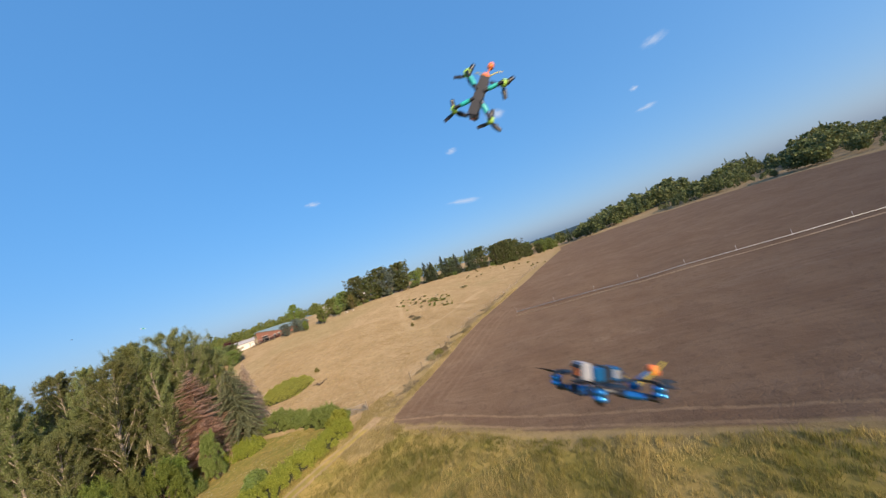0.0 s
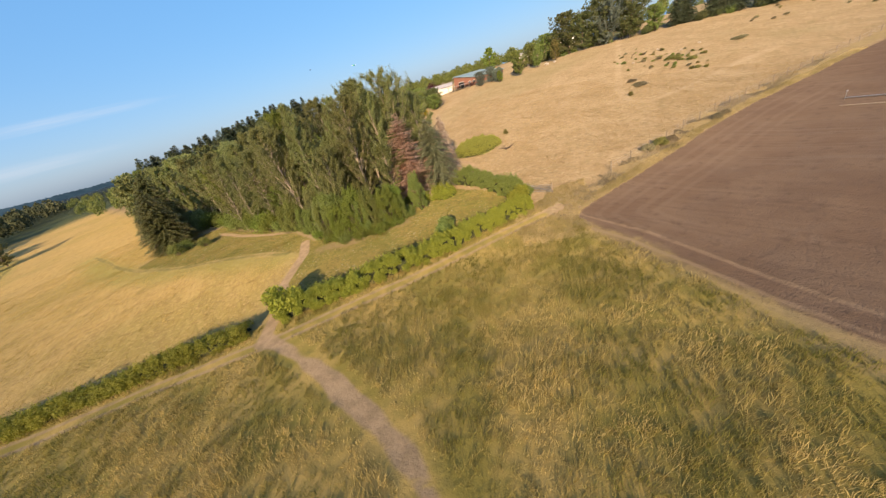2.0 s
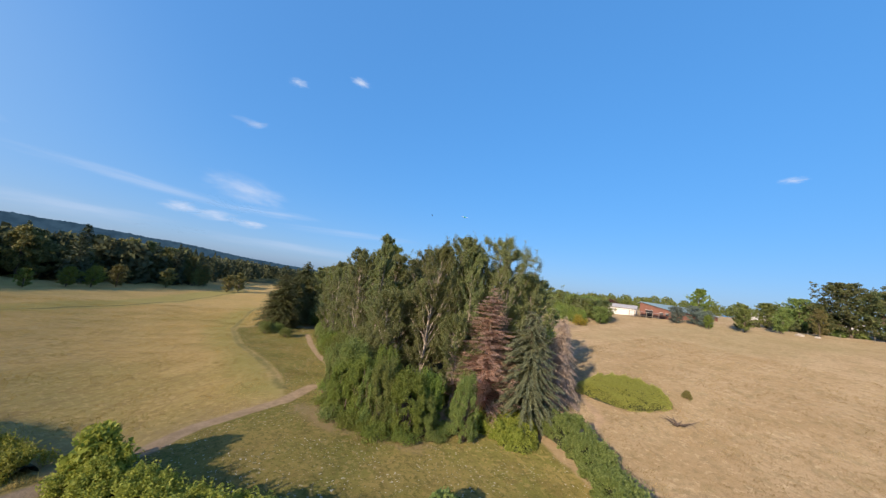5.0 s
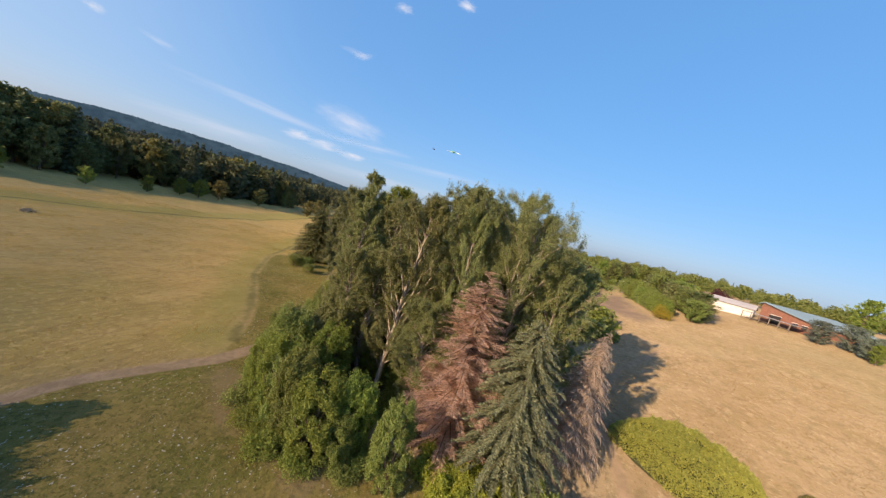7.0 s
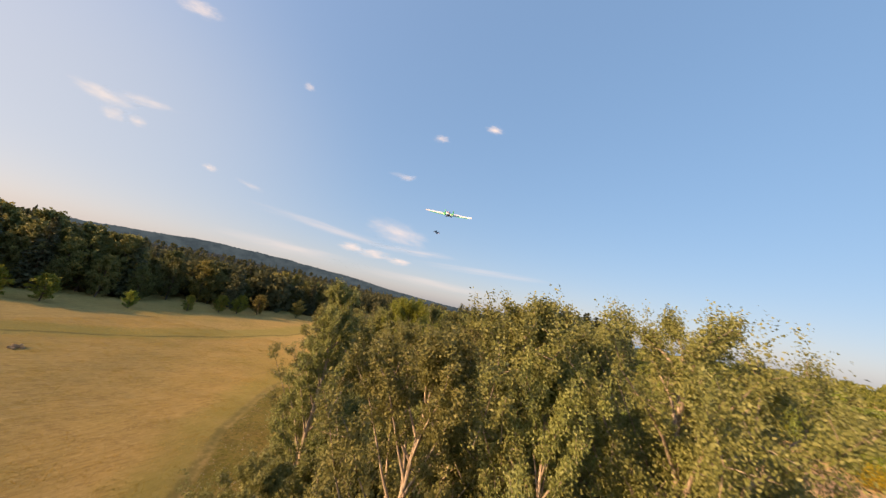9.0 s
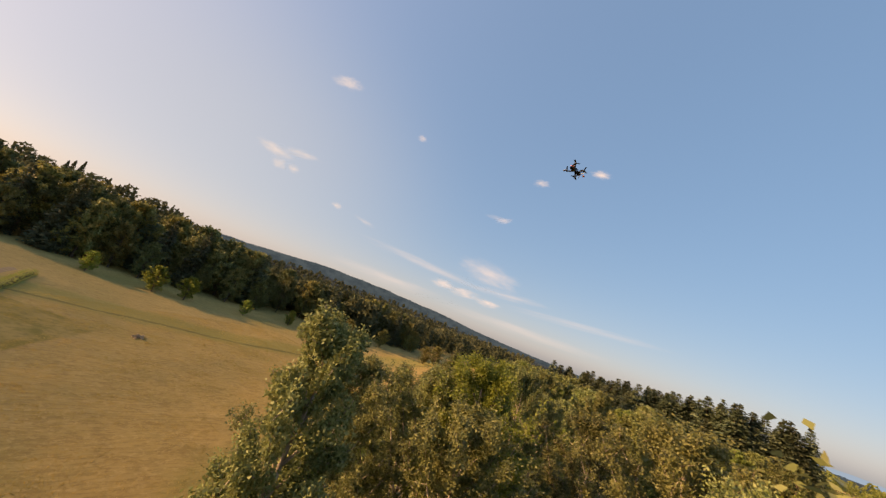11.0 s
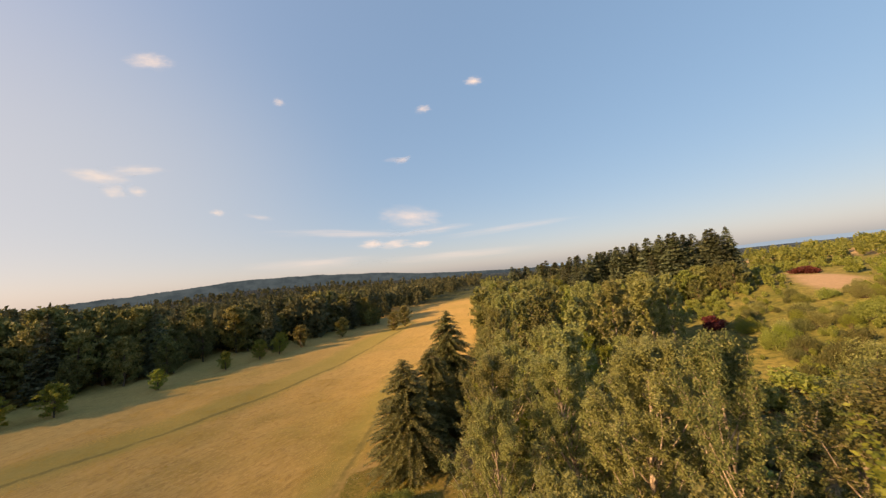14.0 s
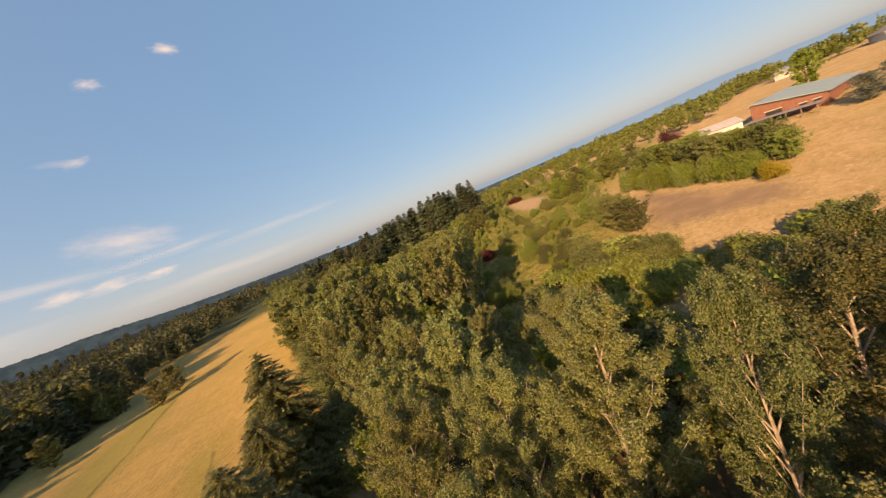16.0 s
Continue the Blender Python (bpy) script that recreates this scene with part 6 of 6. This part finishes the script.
def lathe(points, sides=16):
    """A turned body round z, from (radius, height) pairs."""
    v = [(r * math.cos(a), r * math.sin(a), z) for r, z in points for a in np.arange(sides) * 2 * math.pi / sides]
    f = [(i * sides + j, i * sides + (j + 1) % sides, (i + 1) * sides + (j + 1) % sides, (i + 1) * sides + j) for i in range(len(points) - 1) for j in range(sides)]
    return v, f


def moved(vf, x, y, z):
    return np.asarray(vf[0], float) + [x, y, z], vf[1]


def propeller_mesh(radius):
    pieces = [lathe([(0.001, 0.006), (0.008, 0.006), (0.008, -0.002), (0.001, -0.002)], 10)]
    for k in range(3):
        a = k * 2.094
        v = []
        for s in np.linspace(0.08, 1, 6):
            chord, twist = 0.016 * math.sin(min(1, s * 1.4) * 2.3) + 0.004, 0.5 * (1 - s) + 0.15
            for q in (-0.5, 0.5):
                for top in (0.0006, -0.0006):
                    px, py, pz = s * radius, q * chord, q * chord * math.tan(twist) + top
                    v.append((px * math.cos(a) - py * math.sin(a), px * math.sin(a) + py * math.cos(a), pz + 0.003))
        f = []
        for i in range(5):
            o = i * 4
            f += [(o, o + 4, o + 6, o + 2), (o + 1, o + 3, o + 7, o + 5), (o, o + 1, o + 5, o + 4), (o + 2, o + 6, o + 7, o + 3)]
        pieces.append((v, f))
    return quick_mesh("propeller", *joined(pieces))


MOTOR_MESH = quick_mesh("motor", *lathe([(0.001, 0), (0.0145, 0), (0.0145, 0.006), (0.0125, 0.008), (0.0125, 0.012), (0.0145, 0.013), (0.0145, 0.021), (0.011, 0.025), (0.003, 0.026), (0.003, 0.033), (0.001, 0.033)]), True)
PROP_MESH = propeller_mesh(0.058)


def racing_quad(name, m, label, motor_mat, trim_mat, deck_mat, camera_mat, tail_mat):
    """A small four-rotor racing drone: +x ahead, z up."""
    root = new(name)
    root.matrix_basis = m
    for z, nm in ((0.0, "bottom_plate"), (0.026, "top_plate")):
        part(nm, solid(block(-0.085, -0.02, z, 0.085, 0.02, z + 0.0025, 0.001), nm), M_CARBON, root)
    for sx in (-1, 1):
        for sy in (-1, 1):
            arm = part("arm", quick_mesh("arm", *tube([[sx * 0.02, sy * 0.015, 0.001], [sx * 0.06, sy * 0.055, 0.001], [sx * 0.082, sy * 0.08, 0.001]], [0.009, 0.007, 0.009], 4)), M_CARBON, root)
            part("arm_sleeve", quick_mesh("arm_sleeve", *tube([[sx * 0.035, sy * 0.03, 0.001], [sx * 0.062, sy * 0.058, 0.001]], [0.0105, 0.0095], 6)), trim_mat, arm)
            motor = new("motor", MOTOR_MESH)
            motor.parent = root
            motor.location = (sx * 0.082, sy * 0.08, 0.006)
            if not MOTOR_MESH.materials:
                MOTOR_MESH.materials.append(None)
            motor.material_slots[0].link = "OBJECT"
            motor.material_slots[0].material = motor_mat
            prop = new("propeller", PROP_MESH)
            if not PROP_MESH.materials:
                PROP_MESH.materials.append(None)
            prop.material_slots[0].link = "OBJECT"
            prop.material_slots[0].material = M_BLACKPLASTIC
            prop.parent = motor
            prop.location, prop.rotation_euler = (0, 0, 0.028), (0, 0, 0.7 * sx + 1.9 * sy)
    for px in (-0.07, -0.03, 0.03, 0.07):
        for py in (-0.016, 0.016):
            part("standoff", quick_mesh("standoff", *tube([[px, py, 0.002], [px, py, 0.026]], [0.0028, 0.0028], 6)), deck_mat, root)
    part("circuit_stack", solid(block(-0.02, -0.016, 0.005, 0.02, 0.016, 0.02, 0.001), "circuit_stack"), M_SILVERM, root)
    pack = part("battery", solid(block(-0.04, -0.018, 0.030, 0.042, 0.018, 0.062, 0.003), "battery"), deck_mat, root)
    part("strap", solid(block(-0.008, -0.0195, 0.0285, 0.010, 0.0195, 0.0638, 0.001), "strap"), M_BLACKPLASTIC, pack)
    part("label_panel", solid(block(-0.034, -0.0186, 0.036, -0.014, 0.0186, 0.056), "label_panel"), M_SILVERM, pack)
    cam_body = part("action_camera", solid(block(0.048, -0.022, 0.032, 0.076, 0.022, 0.074, 0.004), "action_camera"), camera_mat, root)
    part("lens_hood", solid(block(0.076, -0.016, 0.037, 0.081, 0.016, 0.069, 0.002), "lens_hood"), M_BLACKPLASTIC, cam_body)
    part("filter", solid(block(0.0812, -0.009, 0.044, 0.0825, 0.009, 0.062, 0.0003), "filter"), M_ORANGE, cam_body)
    part("flight_camera", solid(block(0.08, -0.01, 0.006, 0.095, 0.01, 0.024, 0.002), "flight_camera"), M_BLACKPLASTIC, root)
    mount = part("tail_mount", solid(block(-0.098, -0.014, 0.004, -0.084, 0.014, 0.026, 0.002), "tail_mount"), tail_mat, root)
    for sy in (-1, 1):
        part("antenna_tube", quick_mesh("antenna_tube", *tube([[-0.09, sy * 0.01, 0.014], [-0.115, sy * 0.04, 0.03 + 0.02 * sy], [-0.13, sy * 0.06, 0.05 + 0.03 * sy]], [0.0025, 0.0025, 0.002], 6), True), M_YELLOW, mount)
    mast = part("antenna_mast", quick_mesh("antenna_mast", *tube([[-0.092, 0, 0.02], [-0.12, 0, 0.035], [-0.145, 0, 0.045]], [0.003, 0.003, 0.003], 6), True), tail_mat, mount)
    v, f = lathe([(0.001, -0.012), (0.010, -0.012), (0.014, -0.006), (0.014, 0.006), (0.010, 0.012), (0.001, 0.012)], 12)
    v = np.asarray(v)[:, [2, 1, 0]] + [-0.156, 0, 0.048]
    part("antenna_cap", quick_mesh("antenna_cap", v, f, True), M_ORANGE, mast)
    return tagged(root, label, "drone", "racing drones in the air")


def flying_wing(m, label):
    """A swept foam flying wing with two fins and a pusher motor: +x ahead, z up, 1 m across."""
    root = new("flying_wing")
    root.matrix_basis = m
    pod = moved(lathe([(0.001, -0.17), (0.022, -0.165), (0.034, -0.1), (0.036, 0.05), (0.026, 0.14), (0.008, 0.19), (0.001, 0.195)], 14), 0, 0, 0)
    v = np.asarray(pod[0])[:, [2, 1, 0]] * [1, 1.2, 0.75]
    part("pod", quick_mesh("pod", v, pod[1], True), M_FOAMWHITE, root)

    def panel(y0, y1, lead0, lead1, chord0, chord1, thick0, thick1, rise0, rise1):
        rows, shape = [], [(0, 0), (0.08, 0.55), (0.3, 1), (0.65, 0.6), (1, 0.05), (1, -0.05), (0.65, -0.25), (0.3, -0.45), (0.08, -0.35)]
        for q in np.linspace(0, 1, 5):
            y, lead, ch, th, z = (a + (b - a) * q for a, b in ((y0, y1), (lead0, lead1), (chord0, chord1), (thick0, thick1), (rise0, rise1)))
            rows += [(lead - c * ch, y, z + t * th) for c, t in shape]
        k = len(shape)
        return rows, [(i * k + j, i * k + (j + 1) % k, (i + 1) * k + (j + 1) % k, (i + 1) * k + j) for i in range(4) for j in range(k)]

    for sgn in (-1, 1):
        wing = part("wing_panel", quick_mesh("wing_panel", *panel(sgn * 0.03, sgn * 0.44, 0.10, -0.07, 0.22, 0.13, 0.026, 0.015, 0.0, 0.03), True), M_FOAMWHITE, root)
        part("elevon", quick_mesh("elevon", *panel(sgn * 0.11, sgn * 0.41, -0.125, -0.19, 0.055, 0.04, 0.006, 0.005, 0.006, 0.028), True), M_FOAMGREEN, wing)
        part("wing_tip", quick_mesh("wing_tip", *panel(sgn * 0.44, sgn * 0.5, -0.07, -0.11, 0.13, 0.08, 0.015, 0.008, 0.03, 0.042), True), M_FOAMWHITE, wing)
        fin = prism([(-0.19, 0.0), (-0.04, 0.0), (-0.12, 0.115), (-0.19, 0.12)], sgn * 0.085 - 0.005, sgn * 0.085 + 0.005)
        bmesh.ops.bevel(fin, geom=fin.edges[:], offset=0.002, segments=2, affect="EDGES")
        part("fin", solid(fin, "fin"), M_FOAMGREEN, root)
        part("wing_stripe", quick_mesh("wing_stripe", *panel(sgn * 0.05, sgn * 0.12, 0.04, 0.015, 0.13, 0.11, 0.028, 0.026, 0.004, 0.007), True), M_FOAMGREEN, wing)
    motor = part("motor", quick_mesh("motor", np.asarray(lathe([(0.001, -0.225), (0.014, -0.225), (0.016, -0.2), (0.014, -0.17), (0.001, -0.17)], 12)[0])[:, [2, 1, 0]] + [0, 0, 0.025], lathe([(1, 0)] * 5, 12)[1], True), M_BLACKPLASTIC, root)
    prop = part("propeller", propeller_mesh(0.075), M_BLACKPLASTIC, motor)
    prop.matrix_basis = pose(-0.232, 0, 0.025, 0, -90, 0)
    part("flight_camera", solid(block(0.05, -0.014, 0.024, 0.08, 0.014, 0.05, 0.003), "flight_camera"), M_ORANGE, root)
    part("antenna", quick_mesh("antenna", *tube([[-0.02, -0.1, 0.02], [-0.025, -0.105, 0.1]], [0.0025, 0.0025], 6), True), M_ORANGE, root)
    return tagged(root, label, "model plane")


racing_quad("racing_drone", axes((0.38, 1.242, 17.045), (-0.62, 0.07, -0.78), (0.2, 0.96, 0.1)), "black racing drone with teal arm sleeves, hovering nose-down", M_LIME, M_TEALPAINT, M_BLACKPLASTIC, M_BLACKPLASTIC, M_ORANGE)
racing_quad("racing_drone", axes((0.284, 0.806, 15.985), (-0.9, -0.25, 0.36), (0.43, 0.14, 0.9)), "blue racing drone with square camera, hovering over tall grass", M_BLUEANO, M_BLUEANO, M_BLUEANO, M_GREYPLASTIC, M_BLUEANO)
racing_quad("racing_drone", axes((-50.46, 43.13, 24.22), (0.5, -0.75, 0.2), (-0.45, 0.1, 0.88)), "black racing drone with orange nose, hovering over the grove", M_BLACKPLASTIC, M_BLACKPLASTIC, M_BLACKPLASTIC, M_ORANGE, M_ORANGE)
flying_wing(axes((-41.818, 43.841, 22.678), (-0.885, -0.177, 0.429), (0.280, -0.002, 0.960)), "white and green foam flying wing in the air above the trees")


# ---- clouds ----
def cloud_material():
    n = Nodes("cloud")
    c, info = n.coords(), n.tree.nodes.new("ShaderNodeObjectInfo")
    shift = n.add("ShaderNodeVectorMath", (0, c))
    n.tree.links.new(n.math("MULTIPLY", info.outputs["Random"], 37.0), shift.inputs[1])
    rad = n.add("ShaderNodeVectorMath", (0, c))
    rad.operation = "LENGTH"
    thin = n.add("ShaderNodeSeparateColor", (0, info.outputs["Color"])).outputs[0]
    puff = n.math("ADD", n.math("SUBTRACT", 0.95, rad.outputs["Value"]), n.math("MULTIPLY", n.math("SUBTRACT", n.noise(shift.outputs[0], 1.9, 6, 0.62), 0.5), 1.5))
    alpha = n.math("MULTIPLY", n.step(puff, 0.0, 1.4), thin)
    edge = n.step(rad.outputs["Value"], 1.0, 0.55)
    # the clouds' sunlit white is put into an emission
    e = n.add("ShaderNodeEmission", Color=(0.86, 0.92, 1.0, 1), Strength=0.66)
    t = n.tree.nodes.new("ShaderNodeBsdfTransparent")
    m = n.add("ShaderNodeMixShader", (0, n.math("MULTIPLY", alpha, edge)), (1, t.outputs[0]), (2, e.outputs[0]))
    n.tree.links.new(m.outputs[0], n.out.inputs[0])
    return n.mat


def haze_material():
    """A smooth thin glowing veil, densest in its middle: haze put into an emission colour."""
    n = Nodes("haze_glow")
    rad = n.add("ShaderNodeVectorMath", (0, n.coords()))
    rad.operation = "LENGTH"
    veil = n.step(rad.outputs["Value"], 1.0, 0.0)
    alpha = n.math("MULTIPLY", n.math("MULTIPLY", veil, veil), 0.48)
    e = n.add("ShaderNodeEmission", Color=(0.33, 0.46, 0.58, 1), Strength=1.0)
    t = n.tree.nodes.new("ShaderNodeBsdfTransparent")
    m = n.add("ShaderNodeMixShader", (0, alpha), (1, t.outputs[0]), (2, e.outputs[0]))
    n.tree.links.new(m.outputs[0], n.out.inputs[0])
    return n.mat


M_CLOUD = cloud_material()
gv, gu = 7, 24
dv = [(q / (gv - 1) * math.cos(a) * 1.0, q / (gv - 1) * math.sin(a), 0.06 * (1 - (q / (gv - 1)) ** 2)) for q in range(gv) for a in np.arange(gu) * 2 * math.pi / gu]
df = [(i * gu + j, i * gu + (j + 1) % gu, (i + 1) * gu + (j + 1) % gu, (i + 1) * gu + j) for i in range(gv - 1) for j in range(gu)]
CLOUD_MESH = quick_mesh("cloud", dv, df, True)
CLOUD_MESH.materials.append(M_CLOUD)
# yaw, height above the horizon, half-widths in degrees, opacity, slant
WEST_CLOUDS = [
    (137.8, 31.0, 3.2, 1.3, 0.75, -20), (121.6, 29.4, 1.2, 0.8, 0.6, 0), (96.3, 29.1, 2.0, 0.9, 0.75, -8), (86.3, 32.2, 2.2, 1.0, 0.95, 5), (142.9, 16.3, 3.6, 1.3, 0.9, 0),
    (139.3, 17.6, 4.0, 0.9, 0.7, -12), (141.6, 14.6, 1.5, 1.2, 0.8, 0), (139.4, 14.9, 1.3, 0.9, 0.8, 0), (130.7, 12.6, 1.3, 0.7, 0.9, 0), (107.9, 6.9, 3.0, 1.1, 1.0, -4),
    (103.7, 6.6, 4.2, 1.1, 1.0, -3), (99.1, 6.2, 3.2, 0.9, 0.95, 0), (100.4, 11.2, 8.0, 2.8, 0.7, 6), (102.1, 21.3, 3.0, 0.6, 0.3, 0),
]
OTHER_CLOUDS = [
    (125.2, 12.0, 3.0, 0.6, 0.35, 8), (17.8, 18.3, 1.7, 0.6, 0.95, 0), (100.9, 21.2, 2.0, 0.7, 0.5, -20), (-9.4, 20.0, 1.5, 0.8, 0.9, 0), (-18.9, 22.6, 2.4, 1.2, 0.9, 10),
    (-8.6, 11.0, 4.4, 0.7, 0.8, 10), (-39.4, 16.1, 0.9, 0.5, 0.8, 0), (-39.9, 12.9, 2.0, 0.5, 0.7, 0), (-43.5, 20.4, 2.2, 1.0, 0.6, 0), (112.0, 9.0, 16.0, 1.2, 0.45, 3),
    (84.0, 7.4, 16.0, 0.9, 0.3, -2), (96.0, 8.6, 9.0, 1.0, 0.45, -2), (118, 4.2, 14, 1.5, 0.4, 0), (92, 3.6, 20, 1.3, 0.35, 0),
]
for yaw, up, w, h, opacity, slant in WEST_CLOUDS + OTHER_CLOUDS:
    a, e = radians(yaw), radians(up)
    d = Vector((-math.sin(a) * math.cos(e), math.cos(a) * math.cos(e), math.sin(e)))
    ob = new("cloud", CLOUD_MESH)
    ob.matrix_basis = look(Vector((-35, 30, 20)) + d * 4300, Vector((-35, 30, 20)), slant) @ Matrix.Diagonal((4300 * math.tan(radians(w)), 4300 * math.tan(radians(h)), 60, 1))
    ob.color = (opacity, opacity, opacity, 1)
    tagged(ob, "small white fair-weather cloud in the blue sky", "cloud", "fair-weather clouds", "structure")

# thin high haze in the south-west sky: a glowing disc added to brighten it
a, e = radians(150), radians(16)
d = Vector((-math.sin(a) * math.cos(e), math.cos(a) * math.cos(e), math.sin(e)))
haze = new("haze", quick_mesh("haze", dv, df, True))
haze.data.materials.append(haze_material())
haze.matrix_basis = look(Vector((-35, 30, 20)) + d * 3400, Vector((-35, 30, 20)), 0) @ Matrix.Diagonal((3400 * math.tan(radians(50)), 3400 * math.tan(radians(36)), 60, 1))
tagged(haze, "added glowing veil for thin pale haze in the sky", "haze", kind="structure")
